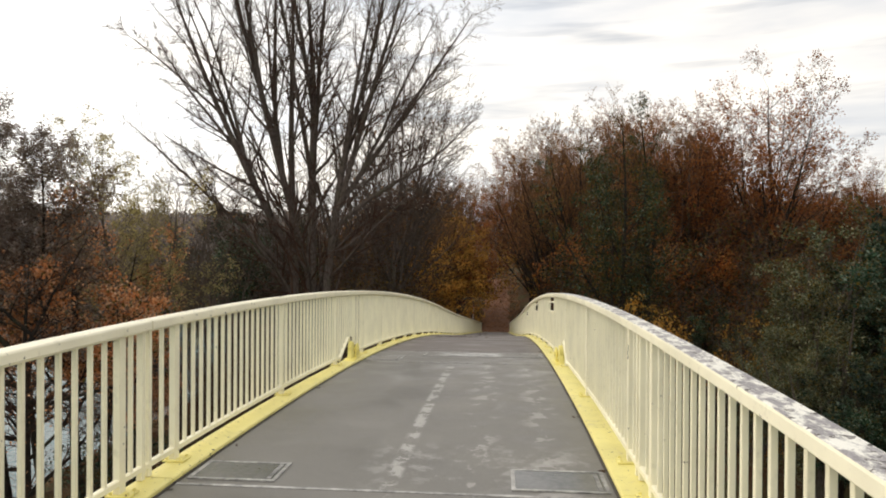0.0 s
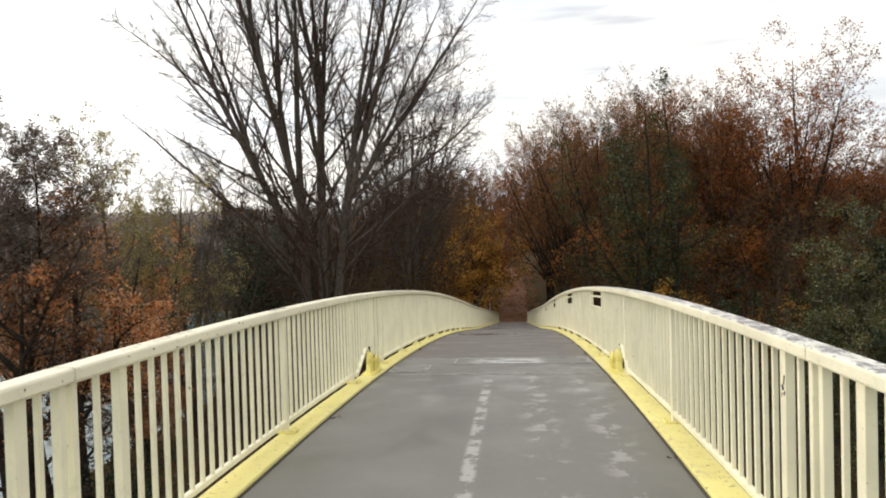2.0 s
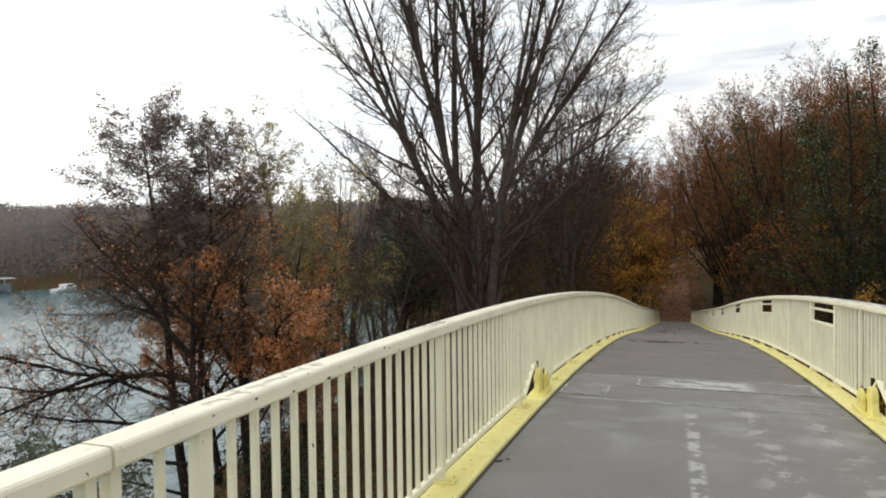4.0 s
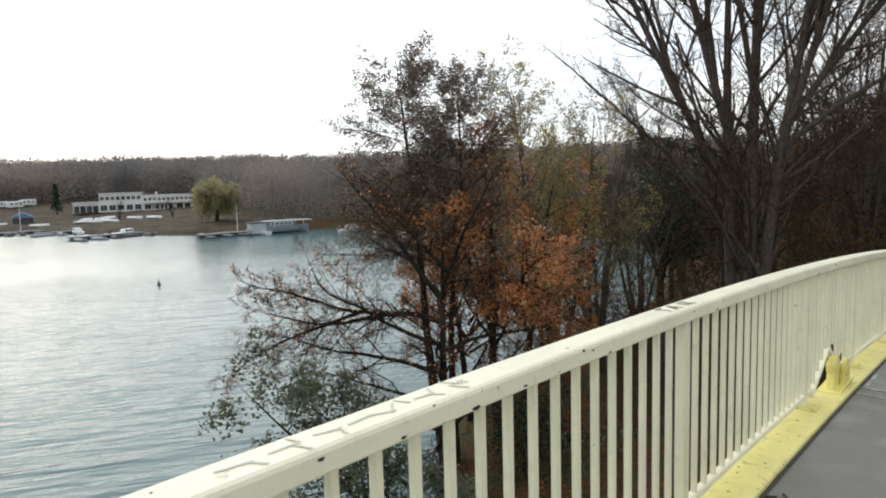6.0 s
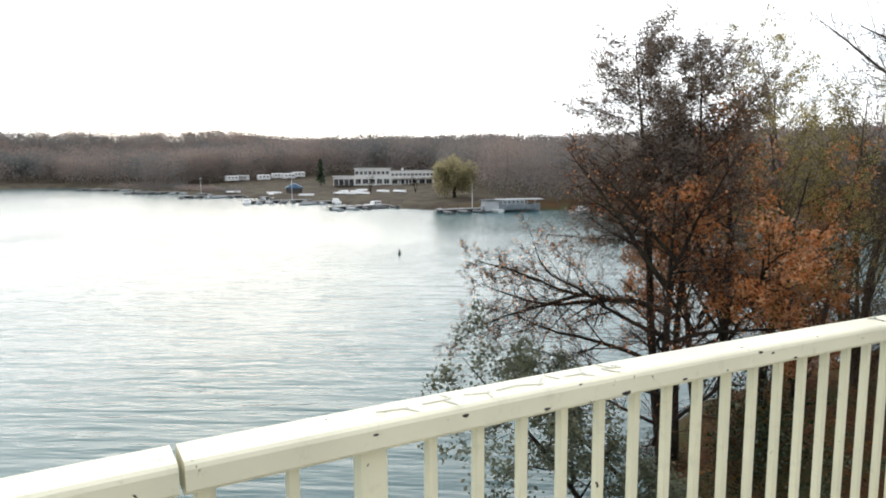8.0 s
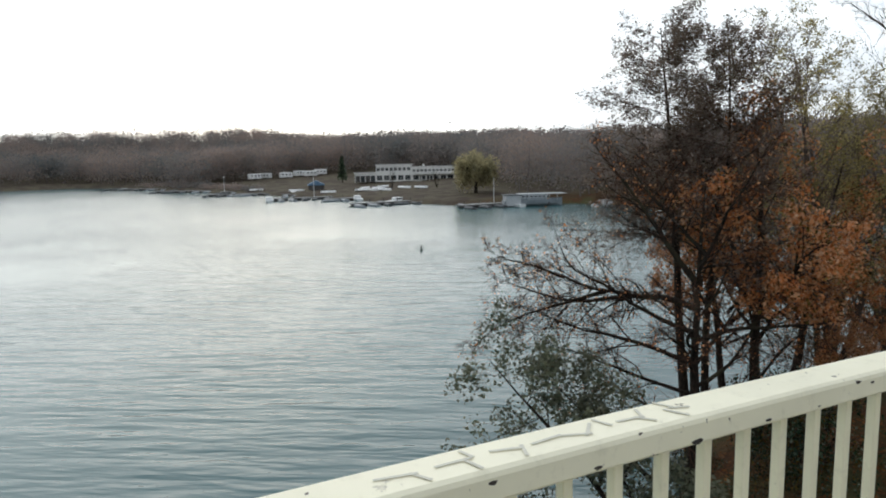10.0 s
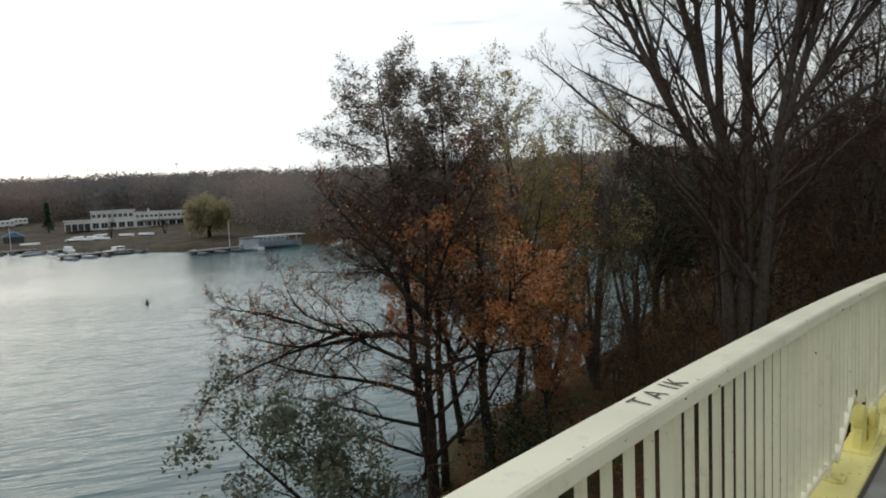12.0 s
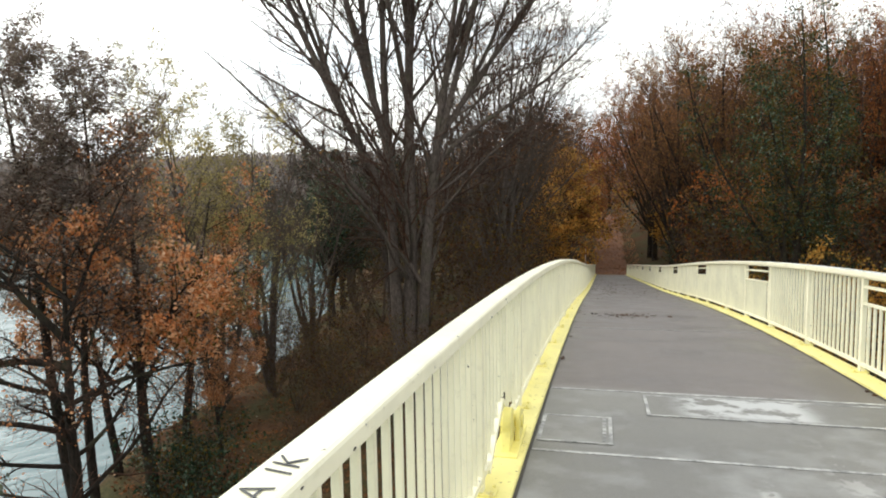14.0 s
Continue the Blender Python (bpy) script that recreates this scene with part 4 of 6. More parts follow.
def build_great_tree():
    """The tall bare many-stemmed tree beside the far end of the bridge: three trunks from one foot, each forking again."""
    x, y = -10.9, 38.2
    foot = land(x, y) - 0.15
    rng = random.Random(2)

    def stem(from_x, from_z, to_x, to_z, length, radius, wobble=0.035, lift=0.0, depth=0.0):
        deep = rng.uniform(-0.3, 0.3) if depth == 0 else depth
        return ((from_x, deep, from_z - foot), (to_x - from_x, deep * (to_z - from_z), to_z - from_z), length, radius, wobble, lift)

    stems = [stem(0.4, foot - 0.4, 0.9, 7, 28, 0.40, 0.02, 0.004, 0.02), stem(-0.05, foot - 0.4, -0.8, 7, 27, 0.34, 0.02, 0.006, 0.03), stem(0.85, foot - 0.4, 2.0, 7, 25, 0.33, 0.022, 0.012, -0.03)]
    # left-hand forks
    stems += [stem(-0.2, 0.3, -7.6, 15.2, 18.5, 0.25, 0.022, 0.008, 0.05), stem(-0.9, 3.4, -4.8, 16, 19, 0.22, 0.025, 0.008, -0.1), stem(-1.9, 4.6, -6.2, 16, 15, 0.15, 0.03), stem(-0.9, 7.4, -0.4, 16, 15, 0.15, 0.03, 0.0, 0.1),
              stem(-3.6, 7.0, -8.6, 12.4, 8.5, 0.10, 0.04), stem(-4.6, 9.0, -9.4, 13.6, 7, 0.08, 0.05), stem(-1.2, 7.0, -3.2, 16, 15, 0.15, 0.03), stem(-0.2, 0.1, -8.0, 6.9, 12.3, 0.16, 0.035, -0.004, -0.05),
              stem(-1.7, 3.7, -5.2, 6.0, 5.5, 0.07, 0.06), stem(-4.2, 3.6, -8.2, 8.6, 5, 0.06, 0.06), stem(-0.4, 1.4, -4.6, 4.4, 6, 0.06, 0.06), stem(-2.6, 6.4, -4.4, 16, 13, 0.11, 0.035), stem(-1.0, 5.2, -2.4, 16, 15, 0.13, 0.035, 0.0, 0.3)]
    # middle and right-hand forks
    stems += [stem(0.85, 9.6, -0.1, 16.4, 13, 0.17, 0.025, 0.0, -0.1), stem(0.9, 7.2, 2.2, 16, 16, 0.15, 0.03, 0.0, 0.2), stem(1.6, 3.8, 7.8, 13.4, 14.5, 0.18, 0.035, 0.01, 0.1), stem(1.6, 3.0, 5.2, 14, 18, 0.19, 0.03, 0.008, -0.1),
              stem(1.9, 6.4, 3.7, 16, 17, 0.15, 0.03), stem(1.4, 2.4, 8.8, 8.4, 11, 0.15, 0.04, 0.016), stem(2.8, 5.8, 6.6, 15.5, 12, 0.12, 0.04), stem(3.0, 4.6, 8.6, 7.4, 7, 0.08, 0.06), stem(2.2, 6.6, 5.2, 16, 13, 0.12, 0.04, 0.0, 0.25),
              stem(1.3, 0.9, 5.8, 4.4, 7, 0.08, 0.06), stem(0.5, 4.5, 1.3, 15, 19, 0.16, 0.03, 0.0, 0.35), stem(0.4, 5.5, -1.0, 15, 18, 0.15, 0.03, 0.0, -0.4), stem(3.6, 6.4, 7.8, 11.2, 9, 0.09, 0.05)]
    levels = [(16, 0.15, 1.0, (18, 48), 0.32, 0.42, 6, 0.09, 0.035), (9, 0.15, 1.0, (22, 56), 0.5, 0.5, 5, 0.11, 0.03), (8, 0.1, 1.0, (25, 60), 0.6, 0.6, 4, 0.13, 0.01)]
    tree = build_tree("bare_tree", "tall bare grey tree forking low into many upswept stems", "tree", stems, levels, 11, bark_grey, twig_bark, least=0.0085, snap=3, taper=0.8)
    return put(tree, x, y, 16.8)


def build_shore_trees():
    rng = random.Random(3)
    # leaning bare-twigged tree over the water: one strong limb reaches out level, the rest is gnarled and fine
    out, back = (-0.8, -0.6), (0.8, 0.6)
    stems = [((0, 0, 0), (-0.06, -0.02, 1), 10.6, 0.22, 0.04, 0.02), ((0, 0, 6.6), (*out, 0.52), 3.4, 0.15, 0.05, -0.10), ((-2.1, -1.6, 7.6), (*out, -0.06), 4.7, 0.10, 0.13, 0.0),
             ((-1.6, -1.2, 7.4), (-0.8, -0.45, 0.25), 4.4, 0.085, 0.13, 0.0), ((-2.0, -1.5, 7.9), (-0.7, -0.75, -0.2), 4.6, 0.07, 0.13, 0.02), ((0, 0, 7.3), (-0.6, -0.45, 1.0), 5.6, 0.11, 0.10, 0.0),
             ((0, 0, 5.6), (*back, 0.45), 5.2, 0.08, 0.13, 0.0), ((0, 0, 4.2), (*back, 0.35), 4.6, 0.07, 0.14, 0.0), ((0, 0, 4.9), (*out, 0.35), 6.2, 0.085, 0.14, 0.0), ((0, 0, 3.8), (-0.85, -0.5, 0.1), 5.6, 0.07, 0.14, 0.01),
             ((0, 0, 5.7), (-0.8, -0.5, 0.2), 5.8, 0.08, 0.14, 0.0), ((0, 0, 5.0), (0.5, -0.85, 0.4), 4.6, 0.07, 0.13, 0.0), ((0, 0, 6.2), (-0.5, 0.85, 0.5), 5.0, 0.075, 0.12, 0.0), ((0, 0, 7.8), (0.5, 0.3, 1.0), 4.5, 0.07, 0.1, 0.0),
             ((0, 0, 8.2), (-0.7, -0.2, 0.9), 4.2, 0.07, 0.1, 0.0), ((0, 0, 2.9), (-0.6, -0.8, 0.25), 4.8, 0.06, 0.14, 0.0), ((-3.2, -2.4, 7.6), (-0.75, -0.6, 0.1), 2.8, 0.06, 0.14, 0.0)]
    levels = [(14, 0.2, 1.0, (28, 66), 0.44, 0.45, 6, 0.17, 0.0), (9, 0.2, 1.0, (30, 68), 0.5, 0.55, 5, 0.17, 0.0), (6, 0.2, 1.0, (30, 68), 0.6, 0.6, 4, 0.17, -0.01)]
    tree = build_tree("leaning_tree", "leaning dark tree with fine twigs over the water, nearly bare", "tree", stems, levels, 21, bark_dark, twig_bark, leaf_oak, 1, 0.085, 0.05, leaf_share=0.25, least=0.0075, snap=1)
    put(tree, -14.6, 20.4)
    # alder: straight leader, tiers of branches with small brown leaves
    stems = [((0, 0, 0), (-0.105, -0.02, 1), 16.0, 0.21, 0.02, 0.015), ((0.35, 0.2, 0), (-0.035, 0.05, 1), 15.2, 0.17, 0.03, 0.015)]
    levels = [(60, 0.5, 0.99, (58, 86), 0.43, 0.34, 6, 0.09, 0.02), (13, 0.12, 1.0, (35, 65), 0.44, 0.5, 4, 0.1, 0.01), (6, 0.2, 1.0, (35, 60), 0.55, 0.6, 3, 0.12, 0.0)]
    tree = build_tree("alder_tree", "slender alder with small grey-brown leaves on tiered branches", "tree", stems, levels, 22, bark_dark, twig_wood, leaf_alder, 14, 0.086, 0.06, flat=0.75, cone=0.76, least=0.008)
    put(tree, -17.0, 23.2)
    # orange-brown oaks
    stems = [((0, 0, 0), (-0.05, 0.0, 1), 11.8, 0.22, 0.05, 0.02), ((0, 0, 4.6), (-0.8, -0.3, 1), 6.2, 0.12, 0.07, 0.01), ((0, 0, 5.0), (0.8, -0.2, 1), 6.0, 0.12, 0.07, 0.01),
             ((0, 0, 5.6), (0.1, -0.8, 0.9), 5.5, 0.10, 0.07, 0.01), ((0, 0, 4.0), (0.7, -0.7, 0.6), 4.8, 0.08, 0.08, 0.0), ((0, 0, 3.8), (-0.8, 0.5, 0.7), 5.0, 0.08, 0.08, 0.0)]
    levels = [(11, 0.25, 1.0, (35, 70), 0.42, 0.45, 5, 0.12, 0.0), (7, 0.2, 1.0, (35, 65), 0.5, 0.55, 4, 0.12, 0.0), (4, 0.3, 1.0, (30, 60), 0.5, 0.6, 3, 0.12, 0.0)]
    oak = build_tree("oak_tree", "young oak with withered orange-brown leaves", "tree", stems, levels, 23, bark_dark, twig_bark, leaf_oak, 10, 0.13, 0.12, group="oaks on the shore", above=5.6,
                     droop=0.3, second=(leaf_olive, 0.10))
    put(oak, -15.4, 24.5, 0, 1.0)
    again(oak, -14.9, 27.8, 130, 0.46)
    again(oak, -17.6, 29.6, 250, 0.89)
    again(oak, -18.6, 26.8, 60, 0.8)
    again(oak, -18.9, 33.4, 20, 0.56)
    # pale willow-like tree behind
    stems = fan(5, (5, 22), 13.5, 0.15, rng, wobble=0.05, lift=0.03)
    levels = [(16, 0.25, 1.0, (25, 55), 0.36, 0.45, 6, 0.08, -0.03), (9, 0.2, 1.0, (25, 55), 0.5, 0.55, 5, 0.1, -0.10), (5, 0.2, 1.0, (25, 50), 0.6, 0.6, 3, 0.1, -0.15)]
    pale = build_tree("pale_tree", "slender tree with thin pale yellow-green leaves", "tree", stems, levels, 24, bark_grey, twig_pale, leaf_pale, 15, 0.07, 0.08, droop=0.8, least=0.008)
    put(pale, -17.7, 32.4, 0, 1.08)
    # bare thicket tree
    stems = fan(6, (4, 22), 12.0, 0.13, rng, wobble=0.05, lift=0.04)
    levels = [(13, 0.25, 1.0, (22, 50), 0.42, 0.45, 5, 0.08, 0.04), (8, 0.2, 1.0, (25, 50), 0.5, 0.55, 4, 0.1, 0.03), (5, 0.2, 1.0, (25, 55), 0.5, 0.6, 3, 0.1, 0.02)]
    thin = build_tree("thin_tree", "thin bare tree with several grey stems", "tree", stems, levels, 25, bark_grey, twig_grey, leaf_brown, 1, 0.1, 0.05, leaf_share=0.2, group="thin bare trees", least=0.008)
    put(thin, -16.9, 35.6, 0, 1.12)
    again(thin, -18.5, 44.0, 80, 1.03)
    again(thin, -14.5, 48.0, 200, 1.11)
    again(thin, -7.0, 47.0, 300, 1.7)
    again(thin, -8.6, 50.0, 20, 1.72)
    again(thin, -8.0, 55.0, 120, 1.72)
    again(thin, -22.5, 61.0, 150, 1.11)
    # leafy dark branchy shrub at the water's edge
    stems = [((0, 0, 0), (-0.55, -0.55, 1), 7.4, 0.11, 0.05, 0.0), ((0, 0, 0.3), (-0.2, -0.5, 1), 5.0, 0.08, 0.06, 0.0), ((0, 0, 2.2), (-1.0, -0.6, 0.9), 4.6, 0.07, 0.06, 0.0), ((0.2, 0, 0), (0.3, -0.4, 1), 4.0, 0.06, 0.06, 0.0)]
    levels = [(12, 0.25, 1.0, (35, 70), 0.42, 0.45, 5, 0.1, 0.0), (7, 0.2, 1.0, (35, 60), 0.5, 0.55, 4, 0.1, 0.0), (4, 0.2, 1.0, (35, 60), 0.55, 0.6, 3, 0.1, -0.02)]
    shrub = build_tree("waterside_shrub", "leafy dark green shrub leaning over the water", "shrub", stems, levels, 26, bark_dark, twig_dark, leaf_shrub, 11, 0.13, 0.12, flat=0.4)
    put(shrub, -13.0, 17.4)
    shrub.location.z = WATER + 0.1
    # green bramble by the trunks
    stems = fan(7, (20, 60), 2.6, 0.02, rng, wobble=0.1, lift=-0.02)
    levels = [(8, 0.1, 1.0, (30, 70), 0.5, 0.5, 4, 0.12, 0.0), (6, 0.1, 1.0, (30, 70), 0.5, 0.6, 3, 0.12, 0.0)]
    bramble = build_tree("bramble_bush", "low green bramble bush on the bank", "bush", stems, levels, 27, twig_dark, twig_dark, leaf_green, 9, 0.10, 0.10, group="bramble bushes", second=(leaf_olive, 0.25))
    put(bramble, -13.4, 24.2, 0, 1.25)
    again(bramble, -14.6, 25.6, 140, 1.05)
    again(bramble, -12.9, 22.6, 220, 0.84)
    again(bramble, -16.8, 22.6, 60, 0.7)
    again(bramble, -6.2, 33.0, 60, 1.05)


def build_thickets():
    """Brown brushwood beside the path and under the tall trees."""
    rng = random.Random(5)
    stems = fan(8, (6, 40), 5.2, 0.035, rng, wobble=0.09, lift=0.02)
    levels = [(9, 0.15, 1.0, (25, 60), 0.5, 0.5, 5, 0.12, 0.0), (6, 0.15, 1.0, (30, 65), 0.5, 0.6, 4, 0.12, -0.02), (4, 0.2, 1.0, (30, 65), 0.55, 0.7, 3, 0.12, -0.02)]
    brown = build_tree("brushwood", "tangled brown brushwood with a few withered leaves", "shrub", stems, levels, 31, twig_grey, twig_grey, leaf_dusk, 2, 0.11, 0.08, group="brushwood", leaf_share=0.6, second=(leaf_olive, 0.4))
    stems = fan(8, (6, 36), 6.0, 0.045, rng, wobble=0.08, lift=0.02)
    yellow = build_tree("yellow_bush", "tall bush with yellow and orange autumn leaves", "bush", stems, levels, 32, twig_bark, twig_bark, leaf_yellow, 6, 0.15, 0.12, group="yellow bushes", second=(leaf_olive, 0.15))
    spots = [(-7.5, 31.5, 0.90), (-9.5, 30.0, 0.78), (-12.5, 33.5, 0.85), (-6.5, 37.5, 1.10), (-7.0, 41.5, 1.38), (-8.0, 43.5, 1.4), (-13.8, 40.5, 1.2), (-6.6, 46.0, 1.52), (-8.2, 50.0, 1.62), (-9.5, 53.0, 1.6),
             (-8.2, 57.0, 1.77), (-12.5, 50.0, 1.43), (-16.5, 52.0, 1.38), (-17.5, 41.5, 1.05), (-19.5, 38.5, 0.9), (-8.4, 61.5, 1.95), (-9.0, 64.0, 1.93), (-14.0, 60.0, 1.75), (-20.0, 56.0, 1.45), (-5.2, 34.5, 0.87), (-10.4, 35.0, 0.75), (-18.4, 31.4, 0.7), (-19.3, 34.6, 0.8), (-14.2, 33.0, 0.72), (-12.2, 28.6, 0.5), (-16.4, 35.0, 0.8), (-11.2, 31.6, 0.6), (-14.6, 37.4, 0.9), (-19.8, 41.0, 1.0),
             (-8.6, 70.0, 2.16), (-8.4, 80.0, 2.32), (8.2, 61.0, 1.79), (7.6, 54.0, 1.56), (7.5, 48.0, 1.56), (10.5, 43.0, 1.54), (14.0, 40.0, 1.5), (12.0, 50.0, 1.96), (17.5, 45.0, 1.88), (20.5, 38.0, 1.5), (25.0, 42.0, 1.73),
             (8.8, 72.0, 2.24), (24.0, 33.0, 1.27), (29.0, 37.0, 1.51), (7.8, 88.0, 2.37), (-15.0, 69.0, 1.95), (-21.0, 67.0, 1.68), (8.5, 38.0, 1.16), (12.0, 33.0, 1.16), (10.0, 54.0, 1.84), (13.0, 56.0, 2.07), (16.0, 53.0, 1.94), (19.0, 51.0, 1.9), (22.0, 52.0, 1.96), (7.5, 58.0, 1.8), (26.0, 47.0, 1.8), (7.0, 50.0, 1.45), (15.5, 62.0, 2.25), (21.0, 60.0, 2.19), (9.5, 66.0, 2.27), (27.0, 56.0, 2.1)]
    put(brown, -8.6, 33.6, 20, 0.62)
    for k, (x, y, s) in enumerate(spots):
        again(brown, x, y, 73 * k, s * rng.uniform(0.85, 1.1))
    put(yellow, -6.8, 86.0, 0, 1.9)
    for x, y, t, s in ((15.6, 38.5, 210, 0.8), (8.2, 35.0, 150, 1.0), (13.2, 30.5, 60, 0.42), (-5.8, 92.0, 90, 1.8), (-7.8, 76.0, 200, 1.5), (6.8, 85.5, 10, 1.2), (-6.9, 66.0, 30, 1.35)):
        again(yellow, x, y, t, s)


def build_right_wood():
    rng = random.Random(9)
    fine = [(13, 0.3, 1.0, (20, 52), 0.40, 0.45, 5, 0.07, 0.04), (9, 0.2, 1.0, (25, 55), 0.48, 0.55, 4, 0.09, 0.03), (5, 0.2, 1.0, (25, 60), 0.55, 0.6, 3, 0.1, 0.02)]
    rust = build_tree("rust_tree", "tall autumn tree with rust-red leaves", "tree", [((0, 0, 0), (0.02, 0, 1), 18.5, 0.33, 0.03, 0.02)] + fan(9, (14, 50), 15, 0.17, rng, (0, 0, 3.8), wobble=0.04, lift=0.03), fine, 41,
                      bark_dark, twig_wood, leaf_rust, 6, 0.115, 0.12, group="rust-red wood trees", above=2.5, least=0.012)
    brown = build_tree("brown_tree", "tall brown autumn tree, half bare", "tree", [((0, 0, 0), (-0.03, 0, 1), 17.5, 0.30, 0.03, 0.02)] + fan(8, (14, 50), 15, 0.16, rng, (0, 0, 3.4), wobble=0.04, lift=0.035), fine, 42,
                       bark_dark, twig_wood, leaf_brown, 3, 0.115, 0.12, group="brown wood trees", above=2.0, least=0.012)
    bare = build_tree("bare_wood_tree", "tall nearly bare tree at the wood's edge", "tree", [((0, 0, 0), (0.03, 0, 1), 18, 0.26, 0.03, 0.02)] + fan(8, (12, 46), 14.5, 0.14, rng, (0, 0, 3.8), wobble=0.04, lift=0.04), fine, 43,
                      bark_grey, twig_wood, leaf_brown, 1, 0.18, 0.14, group="bare wood trees", leaf_share=0.7, least=0.012)
    airy = build_tree("airy_tree", "tall airy tree with thin red-brown leaves", "tree", [((0, 0, 0), (0.03, 0, 1), 21, 0.30, 0.03, 0.02)] + fan(9, (8, 34), 16, 0.17, rng, (0, 0, 3.0), wobble=0.04, lift=0.04), fine, 47,
                      bark_dark, twig_wood, leaf_rust, 4, 0.15, 0.14, least=0.011)
    ivy = build_tree("ivy_tree", "slender tree covered in dark green ivy", "tree", [((0, 0, 0), (0.0, 0.02, 1), 19, 0.24, 0.03, 0.02)] + fan(4, (10, 28), 11, 0.12, rng, (0, 0, 5), wobble=0.05, lift=0.04),
                     [(18, 0.12, 1.0, (35, 75), 0.20, 0.4, 5, 0.08, 0.01), (7, 0.2, 1.0, (35, 65), 0.5, 0.55, 4, 0.1, 0.0), (3, 0.2, 1.0, (30, 60), 0.5, 0.6, 3, 0.1, 0.0)], 44,
                     bark_dark, twig_dark, leaf_green, 8, 0.13, 0.16, group="ivy-clad trees", second=(leaf_olive, 0.5))
    upright = [(9, 0.2, 1.0, (35, 75), 0.34, 0.42, 5, 0.09, 0.0), (7, 0.35, 1.0, (35, 65), 0.42, 0.55, 4, 0.1, 0.0), (4, 0.3, 1.0, (30, 60), 0.5, 0.6, 3, 0.1, 0.0)]
    holly = build_tree("evergreen_tree", "tall evergreen tree with glossy dark green leaves", "tree", [((0, 0, 0), (0.0, 0.0, 1), 12.6, 0.26, 0.04, 0.02)] + fan(9, (8, 30), 8.4, 0.10, rng, (0, 0, 2.2), wobble=0.06, lift=0.04),
                       upright, 45, bark_dark, twig_dark, leaf_green, 9, 0.15, 0.10, group="evergreen trees", flat=0.35, second=(leaf_olive, 0.10))
    silver = build_tree("silver_leaved_tree", "ragged tree with small grey-green leaves and bare lower trunk", "tree", [((0, 0, 0), (0.03, 0.0, 1), 11.9, 0.20, 0.05, 0.02)] + fan(7, (6, 27), 8.2, 0.09, rng, (0, 0, 2.6), wobble=0.07, lift=0.04),
                        upright, 48, bark_grey, twig_dark, leaf_silver, 9, 0.12, 0.14, group="silver-leaved trees", flat=0.3, second=(leaf_olive, 0.3))
    scrub = build_tree("ember_shrub", "shrub with glowing orange-brown autumn leaves", "shrub", fan(9, (8, 42), 7.0, 0.05, rng, wobble=0.08, lift=0.02),
                       [(10, 0.15, 1.0, (25, 60), 0.48, 0.5, 5, 0.1, 0.0), (7, 0.15, 1.0, (30, 65), 0.5, 0.6, 4, 0.12, 0.0), (4, 0.2, 1.0, (30, 65), 0.55, 0.7, 3, 0.12, 0.0)], 46,
                       twig_bark, twig_bark, leaf_rust, 5, 0.14, 0.13, group="autumn shrubs", second=(leaf_brown, 0.5))
    first = {}

    def stand(tree, az, distance, scale=1.0):
        x, y, _ = polar(az, distance)
        if tree.name in first:
            again(tree, x, y, rng.uniform(0, 360), scale)
        else:
            first[tree.name] = True
            put(tree, x, y, rng.uniform(0, 360), scale)

    # edge of the wood, by direction and distance
    for az, d, tree, s in ((5.0, 66, brown, 0.92), (5.6, 58, brown, 1.0), (8.0, 66, bare, 1.2), (8.8, 54, brown, 1.09), (12.6, 35.0, ivy, 0.96), (15.0, 37.5, ivy, 1.0), (12.4, 66, rust, 1.18), (13.6, 58, brown, 1.11),
                           (15.6, 62, rust, 1.11), (17.6, 60, bare, 1.15), (18.0, 56, rust, 1.03), (19.2, 66, rust, 0.95), (21.6, 60, rust, 0.72), (23.6, 55, airy, 1.06), (25.6, 64, rust, 0.7), (28.0, 62, brown, 0.69), (30.0, 66, brown, 0.73),
                           (31.5, 60, rust, 0.74), (34.0, 66, bare, 0.77), (36.6, 64, brown, 0.71), (40.0, 60, brown, 0.69), (44.0, 58, rust, 0.67), (49.0, 60, brown, 0.66),
                           (3.4, 86, rust, 0.93), (3.8, 84, rust, 1.14), (7.0, 82, bare, 1.36), (10.4, 80, brown, 1.36), (13.8, 82, rust, 1.28), (17.2, 80, brown, 1.18), (20.8, 82, rust, 0.81), (24.4, 80, rust, 0.75),
                           (28.2, 84, brown, 0.77), (32.0, 84, rust, 0.78), (36.0, 84, brown, 0.83),
                           (-3.6, 104, bare, 1.07), (3.4, 112, brown, 1.09), (-4.2, 92, brown, 0.98), (-6.8, 84, brown, 0.99), (-9.4, 78, brown, 0.89), (-5.2, 72, brown, 0.79), (-8.0, 66, brown, 0.71), (-11.8, 74, bare, 0.77),
                           (-2.6, 128, rust, 1.0), (0.4, 134, brown, 1.03), (-5.8, 118, brown, 1.03), (-9.6, 108, brown, 0.91), (-13.0, 96, brown, 0.76), (-16.0, 84, brown, 0.66), (4.0, 120, rust, 1.19), (-14.4, 70, bare, 0.67)):
        stand(tree, az, d, s * 0.95)
    for az, d, s in ((36.2, 30, 1.0), (34.6, 35, 0.9), (38.8, 29, 0.86), (42.5, 30, 0.86), (37.5, 40, 0.95), (47.0, 33, 0.84), (53.0, 30, 0.81), (36.5, 22, 0.58), (40.5, 22, 0.56), (33.0, 24, 0.5)):
        stand(holly, az, d, s)
